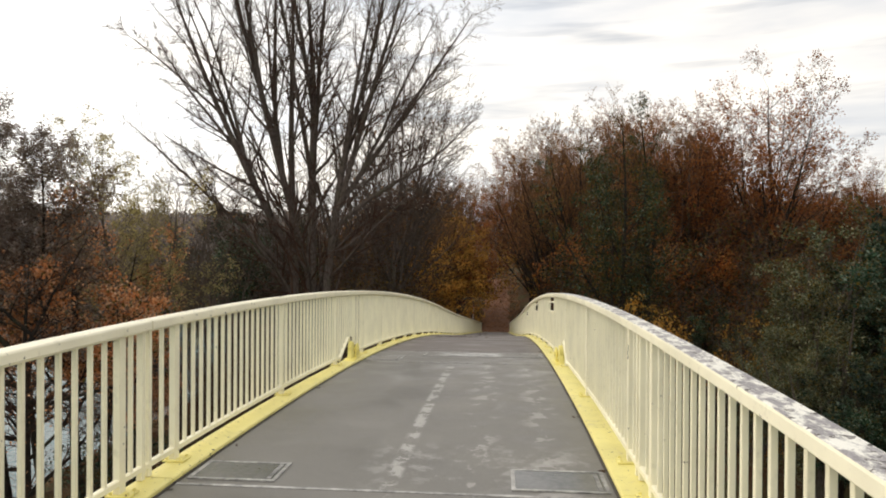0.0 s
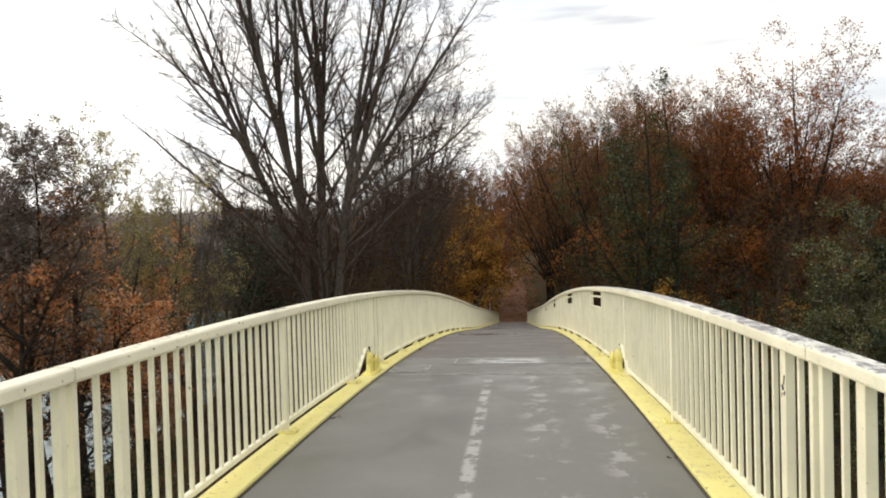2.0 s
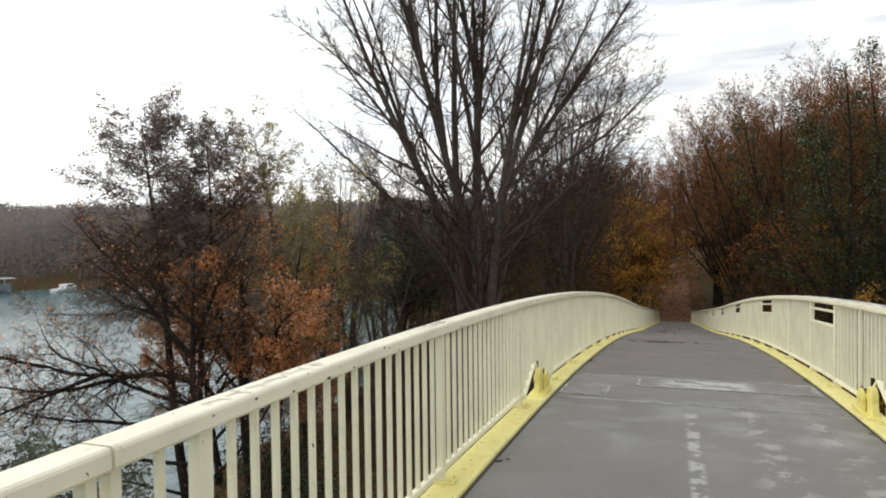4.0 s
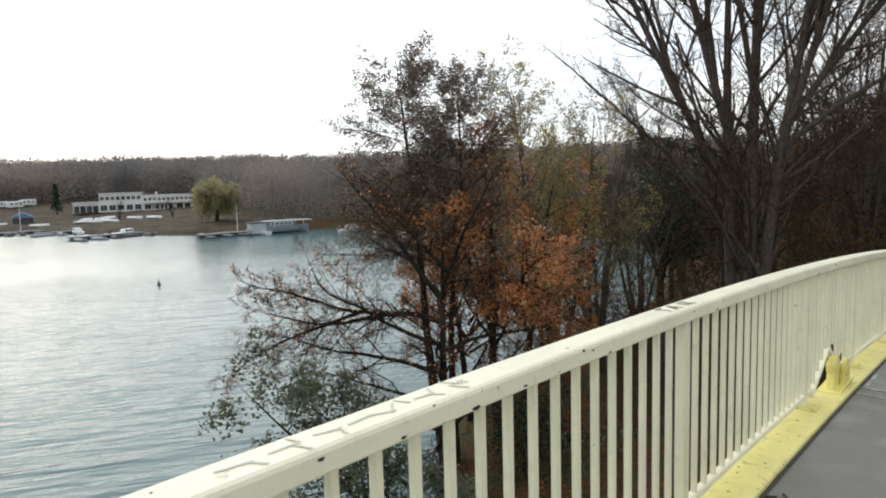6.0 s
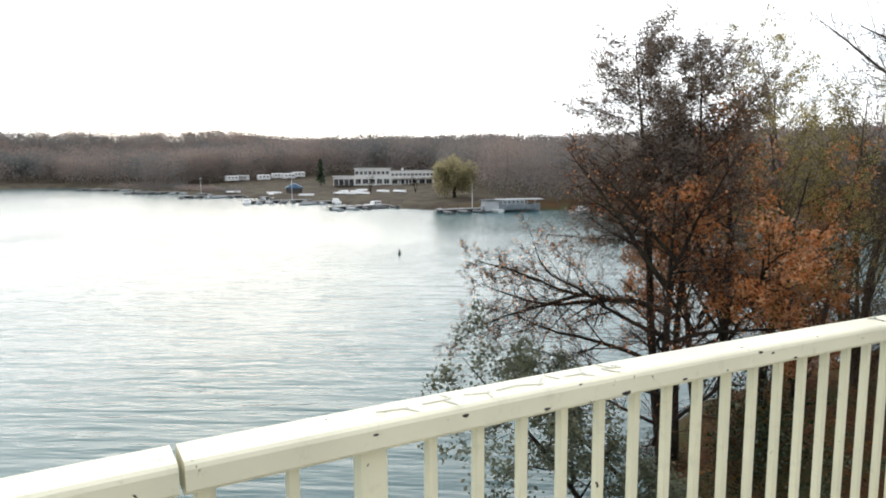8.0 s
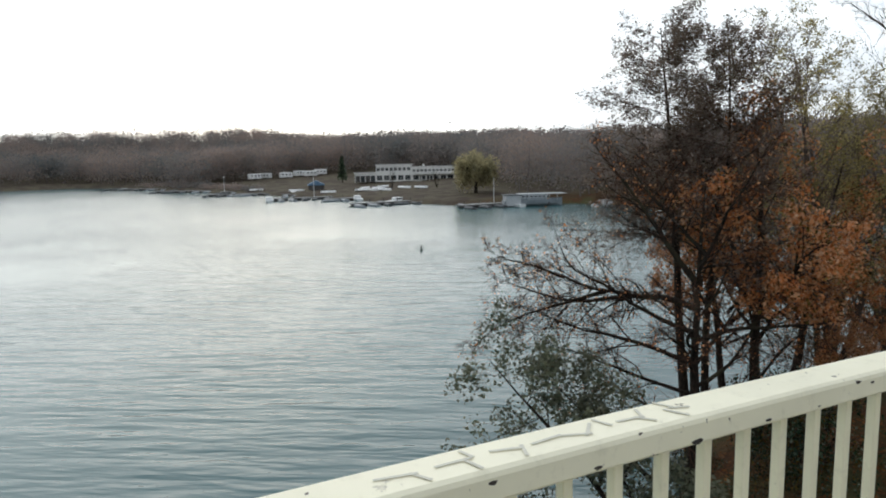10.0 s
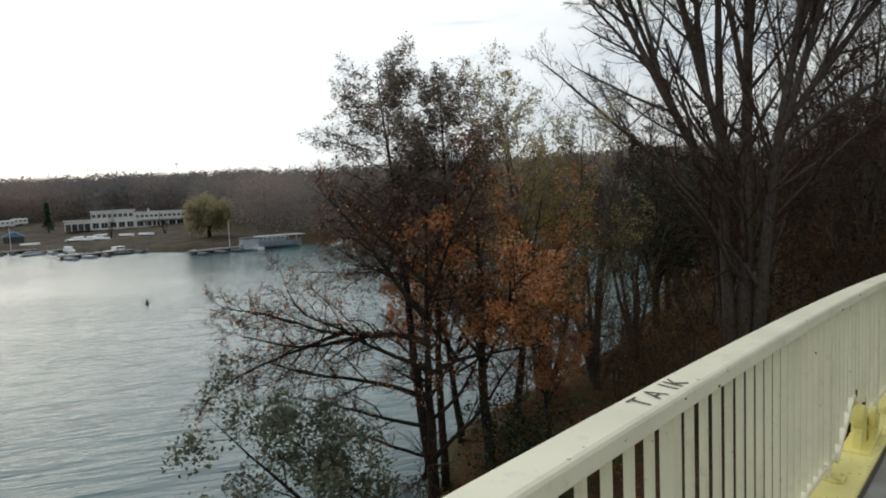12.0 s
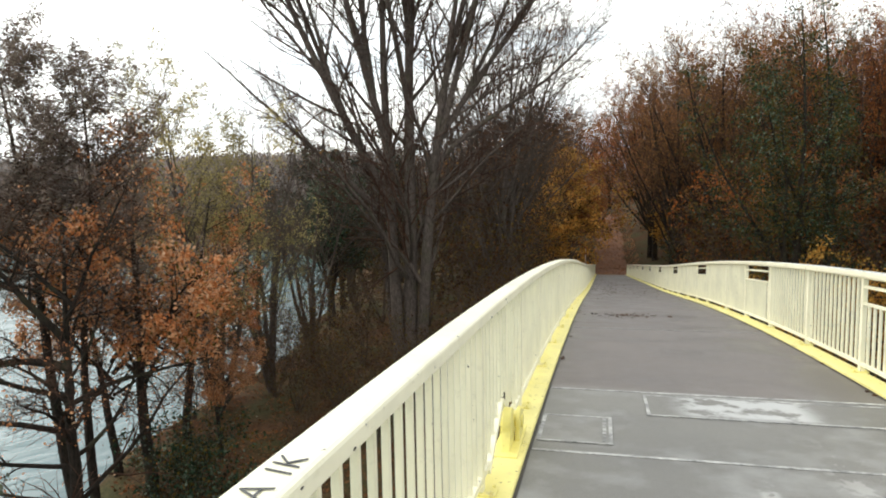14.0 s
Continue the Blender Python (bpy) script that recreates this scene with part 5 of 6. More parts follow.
    # green crowns beyond the bare tree, and evergreens added to darken the wood's foot
    for x, y, turn, s in ((-19.6, 50.0, 0, 1.15), (-17.2, 57.0, 120, 1.12), (-21.8, 57.5, 240, 1.0), (5.9, 66.0, 30, 0.52), (8.2, 60.0, 80, 0.62), (11.2, 56.0, 150, 0.66), (15.2, 53.0, 200, 0.66), (19.4, 50.5, 300, 0.62), (23.6, 45.0, 20, 0.55),
                          (9.6, 43.0, 60, 0.5), (13.2, 41.0, 170, 0.52), (16.4, 36.5, 250, 0.5), (18.4, 42.0, 310, 0.56), (20.6, 34.5, 110, 0.5)):
        again(holly, x, y, turn, s)
    for az, d, s in ((29.6, 31, 0.94), (31.6, 34, 0.84), (27.8, 30, 0.66), (31.4, 28, 0.68), (29.2, 25, 0.55), (26.2, 27, 0.5), (31.8, 23, 0.5)):
        stand(silver, az, d, s)
    for az, d, s in [(a * 3.1 - 7, 96 + 6 * (a % 3), 1.7 + 0.25 * (a % 2)) for a in range(0, 18, 2)]:
        stand(scrub, az, d, s)
    for az, d, s in ((12.2, 50, 1.45), (14.4, 49, 1.55), (13.4, 54, 1.63), (20.2, 52, 1.33), (27.8, 50, 1.26), (17.4, 55, 1.41), (-3.0, 88, 1.44), (4.4, 93, 1.2), (23.0, 56, 1.39)):
        stand(scrub, az, d, s)


def build_far_wood():
    """The wooded hills all round the lake: crowns of many small clumps, with uneven tops."""
    rng = np.random.default_rng(77)
    spots = []
    for near, wide, count in ((5, 40, 1300), (30, 250, 3900)):
        az = np.radians(rng.uniform(-100, -16, count * 4))
        r = rng.uniform(100, 560, count * 4)
        x, y = -0.5 + r * np.sin(az), 4.5 + r * np.cos(az)
        d = shore_distance(x, y)
        ok = (d > near) & (d < wide)
        # the boat club's lawn stays open
        lawn = (x < -140) & (x > -300) & (d < 72) & (np.degrees(az) < -59.5) & (np.degrees(az) > -81)
        strip = (d < 16) & (np.degrees(az) < -81) & (np.degrees(az) > -88.5)
        grove = (np.degrees(az) > -61.8) & (np.degrees(az) < -56.6) & (r < 200)
        ok &= ~grove & ~lawn & ~(strip & (rng.random(len(x)) < 0.5)) & (np.hypot(x, y - 40) > 95)
        spots.append(np.stack([x[ok], y[ok]], -1)[:count])
    # rows behind, to close the place
    az = np.radians(rng.uniform(30, 260, 900))
    r = rng.uniform(130, 420, 900)
    back = np.stack([-0.5 + r * np.sin(az), 4.5 + r * np.cos(az)], -1)
    back = back[shore_distance(back[:, 0], back[:, 1]) > 4]
    az = np.radians(rng.uniform(-16, 40, 420))
    r = rng.uniform(128, 300, 420)
    north = np.stack([-0.5 + r * np.sin(az), 4.5 + r * np.cos(az)], -1)
    at = np.concatenate(spots + [back, north])
    base = land_z(at[:, 0], at[:, 1])
    tall = rng.uniform(11.6, 14.8, len(at)) * (0.91 + 0.18 * rng.random(len(at)))
    ridge = np.degrees(np.arctan2(at[:, 0] + 0.5, at[:, 1] - 4.5))
    tall += np.where((ridge > -82) & (ridge < -63), 0.8, 0.0)
    wide = tall * rng.uniform(0.36, 0.52, len(at))
    crown = np.stack([wide, wide, tall * 0.48], -1)
    heart = np.stack([at[:, 0], at[:, 1], base + tall * 0.56], -1)
    seen_side = np.arange(len(at)) < sum(len(q) for q in spots)
    back_row = np.hypot(at[:, 0], at[:, 1]) > 285
    sheets = []
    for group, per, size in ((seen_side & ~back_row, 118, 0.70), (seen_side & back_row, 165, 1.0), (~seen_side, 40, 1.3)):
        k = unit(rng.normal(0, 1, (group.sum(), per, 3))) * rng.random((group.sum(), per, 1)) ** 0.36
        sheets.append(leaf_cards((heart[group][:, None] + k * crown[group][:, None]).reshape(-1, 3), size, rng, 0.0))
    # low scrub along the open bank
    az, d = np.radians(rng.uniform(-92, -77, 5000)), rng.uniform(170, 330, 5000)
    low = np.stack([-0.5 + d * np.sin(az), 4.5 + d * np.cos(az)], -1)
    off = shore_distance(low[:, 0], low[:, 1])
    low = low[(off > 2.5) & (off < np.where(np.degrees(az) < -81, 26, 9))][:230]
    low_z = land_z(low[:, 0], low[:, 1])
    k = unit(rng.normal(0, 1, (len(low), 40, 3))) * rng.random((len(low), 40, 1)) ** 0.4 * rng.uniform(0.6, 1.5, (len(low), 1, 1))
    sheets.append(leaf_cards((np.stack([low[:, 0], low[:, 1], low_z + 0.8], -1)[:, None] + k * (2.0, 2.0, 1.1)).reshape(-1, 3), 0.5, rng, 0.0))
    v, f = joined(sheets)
    tagged(mesh_of("far_wood", v, f, leaf_far_hazed), "brown autumn woods on the far shore's hills, haze put into their colour", "woods", kind="stuff")
    pick = rng.random(len(at)) < 0.2
    lines = limbs_from(np.stack([at[pick, 0], at[pick, 1], base[pick] - 0.3], -1), np.tile((0, 0, 1.0), (pick.sum(), 1)), tall[pick] * 0.9, 3, 0.04, 0.1, rng)
    v, f = tubes(lines, np.tile(np.linspace(0.22, 0.05, 3), (pick.sum(), 1)), 4)
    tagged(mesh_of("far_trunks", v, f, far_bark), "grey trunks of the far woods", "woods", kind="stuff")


def build_litter():
    """Fallen leaves over the near bank and along the deck's edges."""
    rng = np.random.default_rng(5)
    x, y = rng.uniform(-20, 2, 60000), rng.uniform(19, 52, 60000)
    d = shore_distance(x, y)
    ok = d > 0.6
    x, y = x[ok][:26000], y[ok][:26000]
    at = np.stack([x, y, land_z(x, y) + 0.03], -1)
    v, f = leaf_cards(at, 0.15, rng, 0.75)
    tagged(mesh_of("leaf_litter", v, f, leaf_litter), "brown fallen leaves on the bank", "leaves", kind="stuff")
    x, y = rng.uniform(-3.4, 3.4, 9000), rng.uniform(81.8, 131, 9000)
    at = np.stack([x, y, np.maximum(land_z(x, y), END_Z - 0.05 + 0.09 * np.clip(y - 84, 0, 70)) + 0.02], -1)
    v, f = leaf_cards(at, 0.22, rng, 0.7)
    tagged(mesh_of("path_leaves", v, f, leaf_path), "brown fallen leaves on the path", "leaves", kind="stuff")
    xs = np.concatenate([rng.normal(-0.5, 0.3, 110), rng.normal(-0.7, 0.55, 200), rng.uniform(-1.4, 1.4, 260), rng.choice((-1.44, 1.44), 40) + rng.normal(0, 0.02, 40)])
    ys = np.concatenate([rng.normal(19.6, 0.25, 110), rng.normal(36, 5, 200), rng.uniform(26, 80, 260), rng.uniform(3, 40, 40)])
    xs = np.clip(xs, -1.47, 1.47)
    at = np.stack([xs, ys, [deck_z(q) + 0.008 for q in ys]], -1)
    v, f = leaf_cards(at, 0.075, rng, 0.93)
    tagged(mesh_of("deck_leaves", v, f, leaf_wet), "wet fallen leaves on the bridge deck", "leaves", kind="stuff")


build_great_tree()
build_shore_trees()
build_thickets()
build_right_wood()
build_far_wood()
build_litter()


# ---- the far shore: boat club, jetties and boats ----
def on_water(az, elevation, high=0.0):
    x, y, _ = polar(az, 11.18 / math.tan(radians(-elevation)))
    return Vector((x, y, WATER + high))


def facing(az, distance, z):
    """Local x runs to the viewer's right, y away from the walk."""
    x, y, _ = polar(az, distance)
    return pose(x, y, z, 0, 0, -az)


def build_clubhouse():
    x, y, _ = polar(-64.3, 236)
    house = base_of("clubhouse", facing(-64.3, 236, land(x, y) - 0.1) @ Matrix.Diagonal((1, 1, 0.92, 1)), "long white flat-roofed two-storey boat clubhouse", "building")

    def wing(x0, x1, depth, high, y0=0.0):
        part("wall", box((x1 - x0, depth, high), ((x0 + x1) / 2, y0 + depth / 2, high / 2), 0.02), white_plaster, house)
        part("roof", box((x1 - x0 + 0.7, depth + 0.7, 0.28), ((x0 + x1) / 2, y0 + depth / 2, high + 0.14), 0.03), white_plaster, house, "white roof slab")
        part("roof_covering", box((x1 - x0 + 0.3, depth + 0.3, 0.06), ((x0 + x1) / 2, y0 + depth / 2, high + 0.31)), roof_felt, house)

    wing(-13.6, -1.2, 9, 6.2)
    wing(-1.2, 14.2, 8, 5.2)
    wing(-21.0, -13.6, 7, 3.3, 0.6)

    def window(cx, z, w, h, y=0.0, glass=window_dark):
        ob = part("window", box((w, 0.10, h), (cx, y - 0.02, z), 0.0), white_plaster, house)
        part("pane", box((w - 0.16, 0.06, h - 0.16), (cx, y - 0.06, z), 0.0), glass, ob)
        part("mullion", box((0.06, 0.05, h - 0.16), (cx, y - 0.10, z), 0.0), white_plaster, ob)

    for k in range(8):
        window(-12.8 + k * 1.5, 4.7, 1.15, 1.3)
    for k in range(11):
        window(-0.4 + k * 1.36, 3.9, 1.05, 1.15)
    for k in range(4):
        part("garage_door", box((1.5, 0.12, 2.3), (-20.0 + k * 1.75, 0.55, 1.2), 0.02), window_dark if k % 2 else weathered_wood, house)
    for k in range(5):
        window(-12.4 + k * 2.45, 1.5, 1.9, 1.9)
    for k in range(6):
        window(0.2 + k * 2.4, 1.35, 2.0, 1.7)
    part("balcony", box((15.0, 1.6, 0.22), (6.5, -0.8, 2.75), 0.03), white_plaster, house)
    part("balcony_rail", box((15.0, 0.06, 0.75), (6.5, -1.55, 3.2), 0.01), white_plaster, house)
    for k in range(6):
        part("pillar", box((0.25, 0.25, 2.65), (-0.8 + k * 2.92, -1.45, 1.32), 0.02), white_plaster, house)
    part("chimney", box((0.8, 0.8, 1.0), (3.0, 4.0, 5.9), 0.02), white_plaster, house)


def hull_mesh(length, beam, high):
    bm, rings = bmesh.new(), []
    for k in range(9):
        s = k / 8
        w = beam / 2 * (1 - max(0.0, (s - 0.45) / 0.55) ** 2.2) * (0.82 + 0.18 * min(1, s * 3))
        z = high * (0.85 + 0.35 * s * s)
        x = (s - 0.5) * length
        rings.append([bm.verts.new((x, a * max(w, 0.02), b * z)) for a, b in ((-1, 1), (-0.85, 0.35), (-0.3, 0.0), (0.3, 0.0), (0.85, 0.35), (1, 1))])
    for a, b in zip(rings, rings[1:]):
        for i in range(5):
            bm.faces.new((a[i], a[i + 1], b[i + 1], b[i]))
        bm.faces.new((a[5], a[0], b[0], b[5]))
    bm.faces.new(rings[0])
    bm.faces.new(rings[-1][::-1])
    bmesh.ops.recalc_face_normals(bm, faces=bm.faces)
    return bm


def build_boats():
    dinghy = base_of("sailing_dinghy", pose(0, 0, 0), "small moored boat under a dark grey cover", "boat", "moored boats")
    part("hull", hull_mesh(5.2, 1.7, 0.75), dark_hull, dinghy)
    bm = hull_mesh(4.4, 1.5, 0.5)
    bmesh.ops.transform(bm, matrix=pose(-0.1, 0, 1.15, 180), verts=bm.verts)
    part("cover", bm, dark_cover, dinghy)
    covered = base_of("covered_boat", pose(0, 0, 0), "small moored boat under a pale tarpaulin", "boat", "pale covered boats")
    part("hull", hull_mesh(5.6, 1.8, 0.8), dull_hull, covered)
    bm = hull_mesh(4.8, 1.6, 0.55)
    bmesh.ops.transform(bm, matrix=pose(-0.1, 0, 1.25, 180), verts=bm.verts)
    part("cover", bm, pale_cover, covered)
    launch = base_of("motor_boat", pose(0, 0, 0), "small white motor boat with a low cabin", "boat", "moored motor boats")
    part("hull", hull_mesh(6.4, 2.2, 0.95), white_gel, launch)
    part("cabin", box((2.3, 1.6, 0.8), (0.3, 0, 1.2), 0.12), white_gel, launch)
    part("windscreen", box((1.7, 1.64, 0.32), (0.4, 0, 1.32), 0.04), window_dark, launch)
    rowing = base_of("rowing_boat", pose(0, 0, 0), "white boat lying keel up on the lawn", "boat", "boats on the lawn")
    bm = hull_mesh(4.8, 1.5, 0.6)
    bmesh.ops.transform(bm, matrix=pose(0, 0, 0.75, 180), verts=bm.verts)
    part("hull", bm, white_gel, rowing)
    part("keel", box((4.1, 0.06, 0.08), (-0.2, 0, 0.78), 0.01), weathered_wood, rowing)
    for s in (-1.4, 1.2):
        part("trestle", box((0.1, 1.3, 0.22), (s, 0, 0.11), 0.01), weathered_wood, rowing)
    return dinghy, covered, launch, rowing


def build_jetty(a, b, fingers):
    a, b = Vector(a), Vector(b)
    along_ = (b - a).normalized()
    jetty = base_of("jetty", Matrix.Translation(a), "low grey wooden jetty on the lake", "jetty", "jetties")
    turn = Matrix.Rotation(math.atan2(along_.y, along_.x), 4, 'Z')
    length = (b - a).length
    planks = max(3, int(length / 6))
    for k in range(planks):
        part("deck_section", box((length / planks - 0.08, 2.5, 0.2), ((k + 0.5) * length / planks, 0, 0.62), 0.01, None), jetty_wood, jetty).matrix_local = turn
        part("float", box((length / planks * 0.8, 1.7, 0.7), ((k + 0.5) * length / planks, 0, 0.2), 0.03), dark_steel, jetty).matrix_local = turn
    for k in range(fingers):
        s = (k + 0.5) * length / fingers
        part("finger", box((0.5, 4.2, 0.12), (s, -2.6 if k % 2 else 2.6, 0.38), 0.01), jetty_wood, jetty).matrix_local = turn
        part("pile", rod((s, 0.9, -2.0), (s, 0.9, 1.5), 0.09, 0.08, 8), weathered_wood, jetty).matrix_local = turn
    return length, along_


def build_houseboat():
    a, b = on_water(-56.9, -4.25), on_water(-52.0, -4.15)
    mid = (a + b) / 2
    size = (b - a).length
    boat = base_of("houseboat", Matrix.Translation(mid) @ Matrix.Rotation(math.atan2((b - a).y, (b - a).x), 4, 'Z'), "blue-grey houseboat with a pale flat roof and small windows", "boat")
    boat.scale.z = 0.86
    part("hull", hull_mesh(size, 3.8, 1.75), dull_hull, boat)
    part("cabin", box((size * 0.66, 3.2, 1.35), (-size * 0.13, 0, 2.35), 0.04), dull_hull, boat)
    part("stern_house", box((size * 0.24, 3.5, 2.6), (-size * 0.36, -0.1, 1.5), 0.04), grey_hull, boat, "pale grey boarded stern house")
    part("roof", box((size * 0.30, 4.0, 0.16), (-size * 0.36, 0, 3.0), 0.03), dark_cover, boat, "dark flat stern roof")
    part("roof_deck", box((size * 0.78, 3.9, 0.14), (size * 0.14, 0.3, 3.12), 0.03), grey_hull, boat, "flat pale grey roof deck")
    for k in range(7):
        ob = part("window", box((0.74, 0.08, 0.56), (-size * 0.20 + k * 0.95, -1.62, 2.5), 0.01), white_gel, boat)
        part("pane", box((0.56, 0.05, 0.40), (-size * 0.20 + k * 0.95, -1.66, 2.5), 0.0), window_dark, ob)
    for sx in (-0.1, 0.2, 0.38):
        part("stanchion", rod((sx * size, -1.6, 1.6), (sx * size, -1.6, 3.08), 0.05, sides=6), white_gel, boat)


def build_caravans():
    van = base_of("caravan", pose(0, 0, 0), "white parked caravan by the shore", "caravan", "parked caravans")
    part("body", box((5.6, 2.2, 2.3), (0, 0, 1.6), 0.3), white_gel, van)
    for sx in (-1.6, 0.0, 1.6):
        part("window", box((0.8, 0.06, 0.5), (sx, -1.11, 1.85), 0.02), window_dark, van)
    for sx in (-0.5, 0.45):
        part("wheel", rod((sx, -1.12, 0.36), (sx, -0.9, 0.36), 0.36, sides=14), dark_steel, van)
    part("drawbar", rod((2.6, 0, 0.55), (3.9, 0, 0.45), 0.05, sides=6), dark_steel, van)
    first = True
    for az, d in ((-77.5, 304), (-76.6, 312), (-75.0, 306), (-73.9, 311), (-73.0, 300), (-72.2, 308)):
        x, y, _ = polar(az, d)
        m = facing(az, d, land(x, y) - 0.05) @ Matrix.Rotation(radians(rnd.uniform(-45, 45)), 4, 'Z')
        if first:
            van.matrix_world, first = m, False
        else:
            copy_thing(van, m)
    x, y, _ = polar(-72.6, 225)
    shed = base_of("boat_shed", facing(-72.6, 225, land(x, y) - 0.05), "small shed under a blue tarpaulin by the shore", "shed")
    part("wall", box((5.0, 4.0, 2.0), (0, 0, 1.0), 0.05), weathered_wood, shed)
    bm = bmesh.new()
    ends = [[bm.verts.new((px, py, pz)) for px, pz in ((-2.8, 1.9), (0, 3.3), (2.8, 1.9), (2.8, 1.7), (-2.8, 1.7))] for py in (-2.3, 2.3)]
    bm.faces.new(ends[0])
    bm.faces.new(ends[1][::-1])
    for i in range(5):
        bm.faces.new((ends[0][i], ends[1][i], ends[1][(i + 1) % 5], ends[0][(i + 1) % 5]))
    bmesh.ops.recalc_face_normals(bm, faces=bm.faces)
    part("roof", bm, blue_cover, shed)


def build_poles():
    for az, d, tall, label in ((-61.3, 244, 19.5, "tall thin floodlight mast behind the clubhouse"), (-70.1, 268, 19.0, "tall thin floodlight mast behind the clubhouse"), (-79.9, 250, 6.0, "grey lamp post on the shore"), (-72.8, 196, 7.0, "white flag mast at the jetties"),
                               (-57.7, 152, 6.6, "grey mooring mast beside the houseboat")):
        x, y, _ = polar(az, d)
        z = max(land(x, y), WATER) - 0.3
        pole = base_of("lamp_post", Matrix.Translation((x, y, z)), label, "post", "posts on the far shore")
        part("pole", rod((0, 0, 0), (0, 0, tall), 0.14 if tall > 9 else 0.09, 0.08 if tall > 9 else 0.05, 8), white_gel if tall < 9 else roof_felt, pole)
        part("foot", rod((0, 0, 0), (0, 0, 0.5), 0.24, 0.2, 8), roof_felt, pole)
        if tall > 9 or tall == 6.0:
            part("lamp_head", box((1.7 if tall > 9 else 0.9, 0.4, 0.4), (0, 0, tall + 0.1), 0.05), white_gel, pole)


def build_buoy():
    buoy = base_of("buoy", pose(-73.7, 40.2, WATER), "dark marker buoy floating on the lake", "buoy")
    part("float", rod((0, 0, -0.3), (0, 0, 0.35), 0.42, 0.36, 16), lead_paint, buoy)
    part("tower", rod((0, 0, 0.35), (0, 0, 1.0), 0.26, 0.10, 12), lead_paint, buoy)
    part("top_mark", rod((0, 0, 1.0), (0, 0, 1.25), 0.13, 0.02, 10), lead_paint, buoy)
    buoy.scale = (0.5, 0.5, 0.5)


def build_far_trees():
    rng = random.Random(12)
    willow = build_tree("willow_tree", "round weeping willow with dull yellow-green leaves beside the clubhouse", "tree",
                        [((0, 0, 0), (0, 0, 1), 6.4, 0.45, 0.03, 0.02)] + fan(13, (12, 62), 6.6, 0.2, rng, (0, 0, 2.2), wobble=0.05, lift=0.03),
                        [(12, 0.35, 1.0, (25, 60), 0.42, 0.45, 6, 0.07, -0.16), (8, 0.15, 1.0, (25, 60), 1.7, 0.5, 6, 0.05, -0.6)], 51, bark_dark, twig_pale, leaf_willow, 12, 0.42, 0.30, droop=1.4)
    x, y, _ = polar(-59.2, 176)
    put(willow, x, y, 0, 1.2)
    fir = base_of("fir_tree", pose(0, 0, 0), "dark narrow fir tree at the wood's edge", "tree")
    part("trunk", rod((0, 0, -0.5), (0, 0, 9.0), 0.22, 0.04, 8), bark_dark, fir)
    gen = np.random.default_rng(52)
    h = gen.random(1500) ** 0.7
    a = gen.random(1500) * 6.283
    r = (1 - h) * 1.9 * gen.random(1500) ** 0.5 + 0.05
    v, f = leaf_cards(np.stack([r * np.cos(a), r * np.sin(a), 0.7 + h * 8.6], -1), 0.6, gen, 0.3, 0.4)
    mesh_of("crown", v, f, leaf_green, fir)
    x, y, _ = polar(-70.4, 250)
    fir.location = (x, y, land(x, y))
    lawn = build_tree("lawn_tree", "small bare tree on the clubhouse lawn", "tree", fan(3, (4, 18), 6.5, 0.14, rng, wobble=0.05, lift=0.04),
                      [(9, 0.3, 1.0, (25, 55), 0.42, 0.5, 4, 0.08, 0.03), (6, 0.2, 1.0, (25, 55), 0.5, 0.6, 3, 0.1, 0.02)], 53, bark_dark, twig_dark, group="lawn trees")
    x, y, _ = polar(-66.3, 205)
    put(lawn, x, y)
    x, y, _ = polar(-62.5, 200)
    again(lawn, x, y, 90, 0.9)


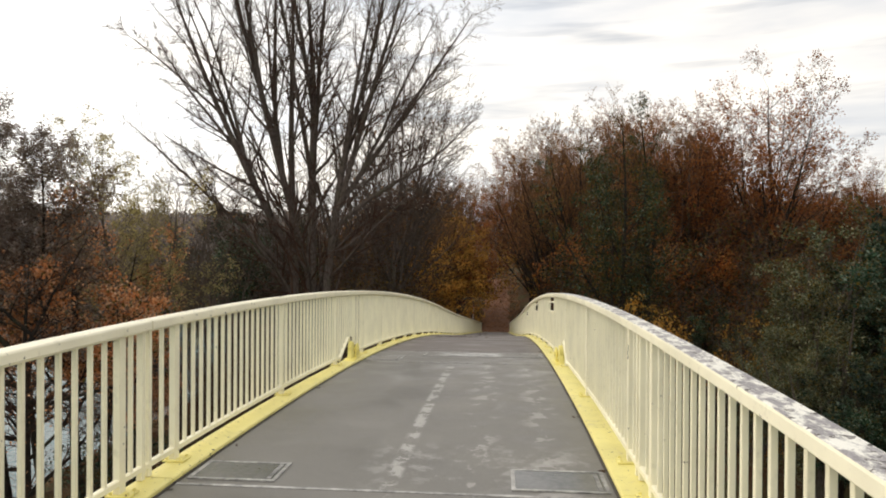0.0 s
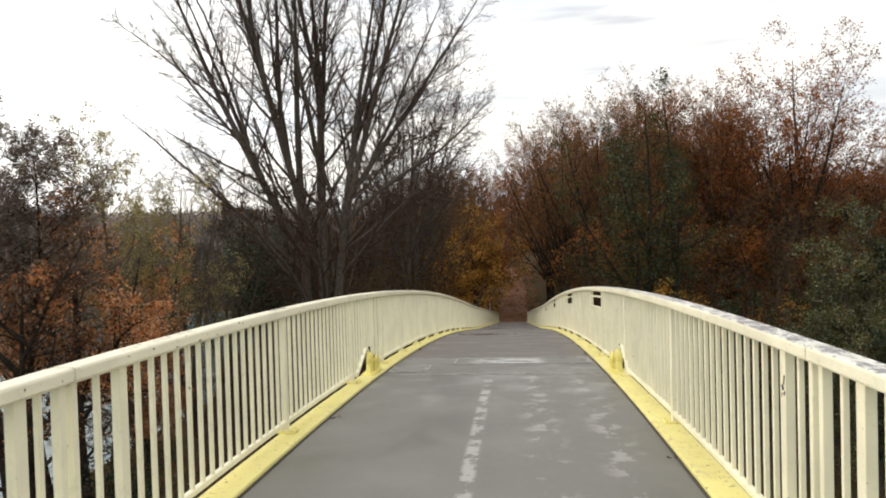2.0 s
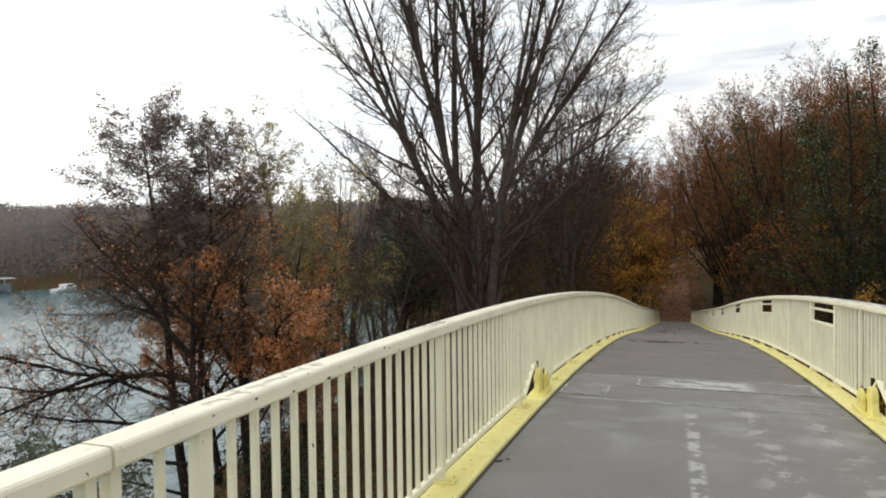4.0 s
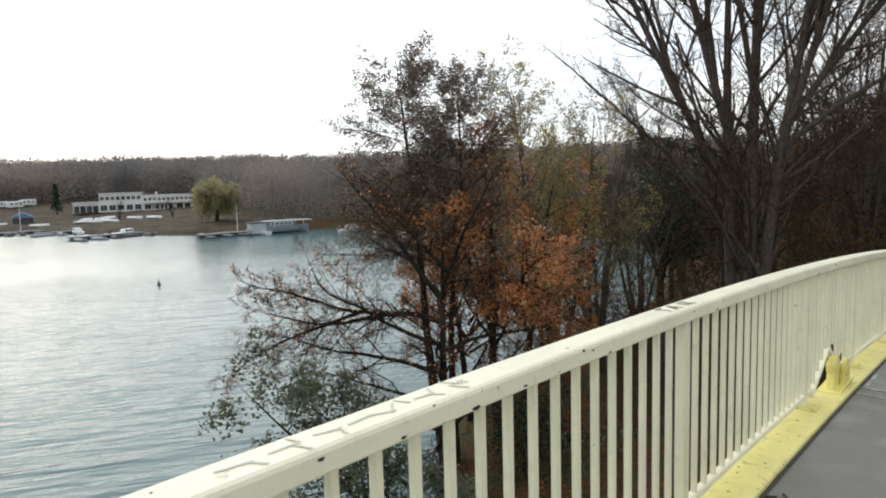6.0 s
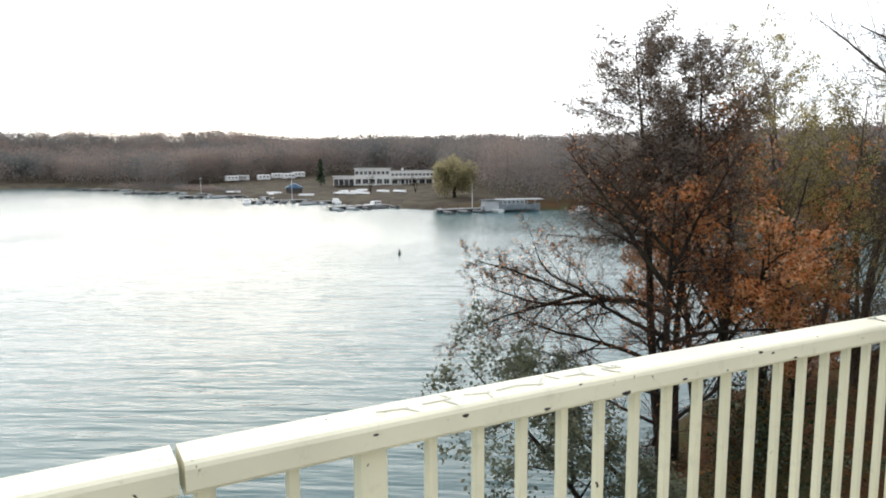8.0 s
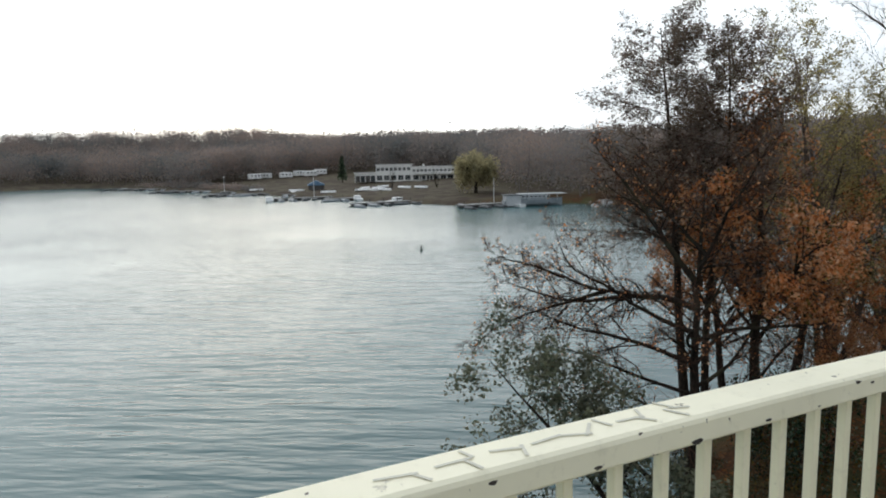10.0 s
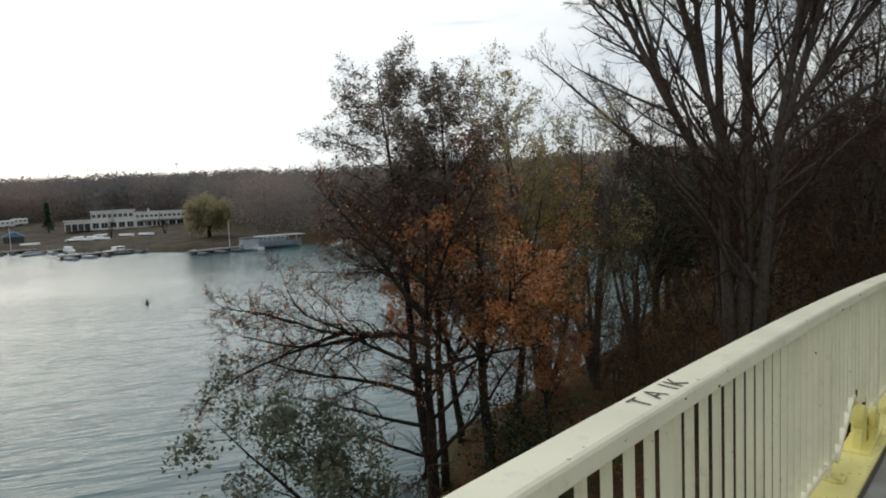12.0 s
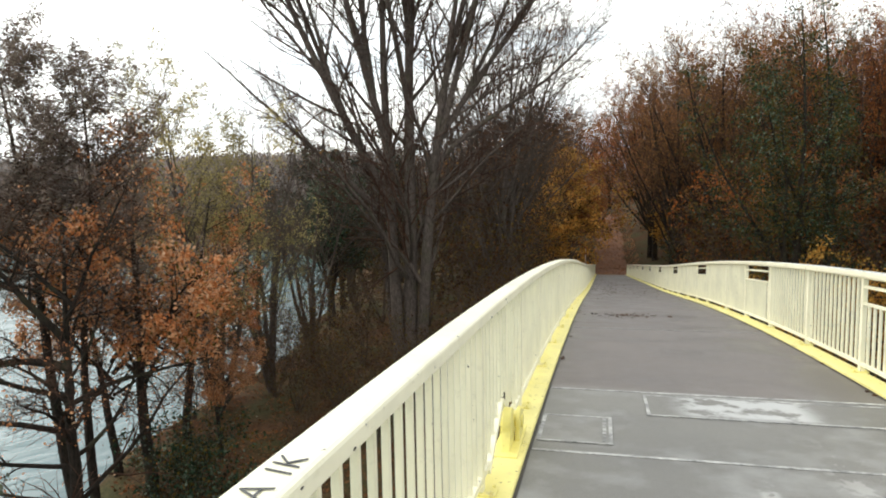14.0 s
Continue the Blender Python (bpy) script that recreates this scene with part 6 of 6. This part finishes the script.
build_clubhouse()
dinghy, covered, launch, rowing = build_boats()
moorings = []
for (a0, e0), (a1, e1), fingers in (((-88.4, -2.0), (-83.0, -2.15), 5), ((-85.1, -2.32), (-78.7, -2.45), 6), ((-83.6, -2.2), (-77.0, -2.3), 5), ((-81.4, -2.75), (-75.7, -2.8), 6), ((-80.2, -2.55), (-73.8, -2.6), 5), ((-76.8, -3.3), (-71.3, -3.25), 6),
                                    ((-75.4, -2.95), (-69.4, -2.95), 5), ((-72.0, -3.45), (-66.6, -3.35), 5), ((-69.9, -3.95), (-61.9, -3.7), 7), ((-60.7, -4.32), (-55.7, -4.12), 4), ((-31.5, -4.7), (-28.0, -4.8), 3)):
    a, b = on_water(a0, e0), on_water(a1, e1)
    length, along_ = build_jetty(a, b, fingers)
    for k in range(fingers * 2):
        moorings.append((a + along_ * ((k + 0.5) * length / (fingers * 2)), along_, k))
kinds = {"dinghy": dinghy, "covered": covered, "launch": launch}
used = set()
for i, (spot, along_, k) in enumerate(moorings):
    kind = "launch" if i > 50 and i % 13 == 2 else "covered" if i % 5 in (1, 3) else "dinghy"
    boat = kinds[kind]
    side = Vector((-along_.y, along_.x, 0)) * (3.4 if k % 2 else -3.4)
    m = Matrix.Translation(spot + side + Vector((0, 0, -0.2))) @ Matrix.Rotation(math.atan2(along_.y, along_.x) + radians(rnd.choice((90, 90, 12)) + rnd.uniform(-8, 8)), 4, 'Z') @ Matrix.Diagonal((1, 1, 1 if kind == "launch" else 0.8, 1))
    if kind in used:
        copy_thing(boat, m)
    else:
        boat.matrix_world = m
        used.add(kind)
for az, e in ((-42.2, -5.0), (-43.6, -4.9), (-48.6, -4.3)):
    copy_thing(launch, Matrix.Translation(on_water(az, e, -0.2)) @ Matrix.Rotation(radians(150 + az), 4, 'Z'))
for i, (az, d) in enumerate(((-69.0, 205), (-68.1, 204), (-67.4, 206), (-66.9, 203), (-65.2, 205), (-63.8, 201), (-71.6, 208), (-68.5, 211), (-67.0, 212), (-74.2, 224), (-77.4, 238))):
    x, y, _ = polar(az, d)
    m = facing(az, d, land(x, y) - 0.03) @ Matrix.Rotation(radians(rnd.uniform(-70, 70)), 4, 'Z')
    if i:
        copy_thing(rowing, m)
    else:
        rowing.matrix_world = m
build_houseboat()
build_caravans()
build_poles()
build_buoy()
build_far_trees()
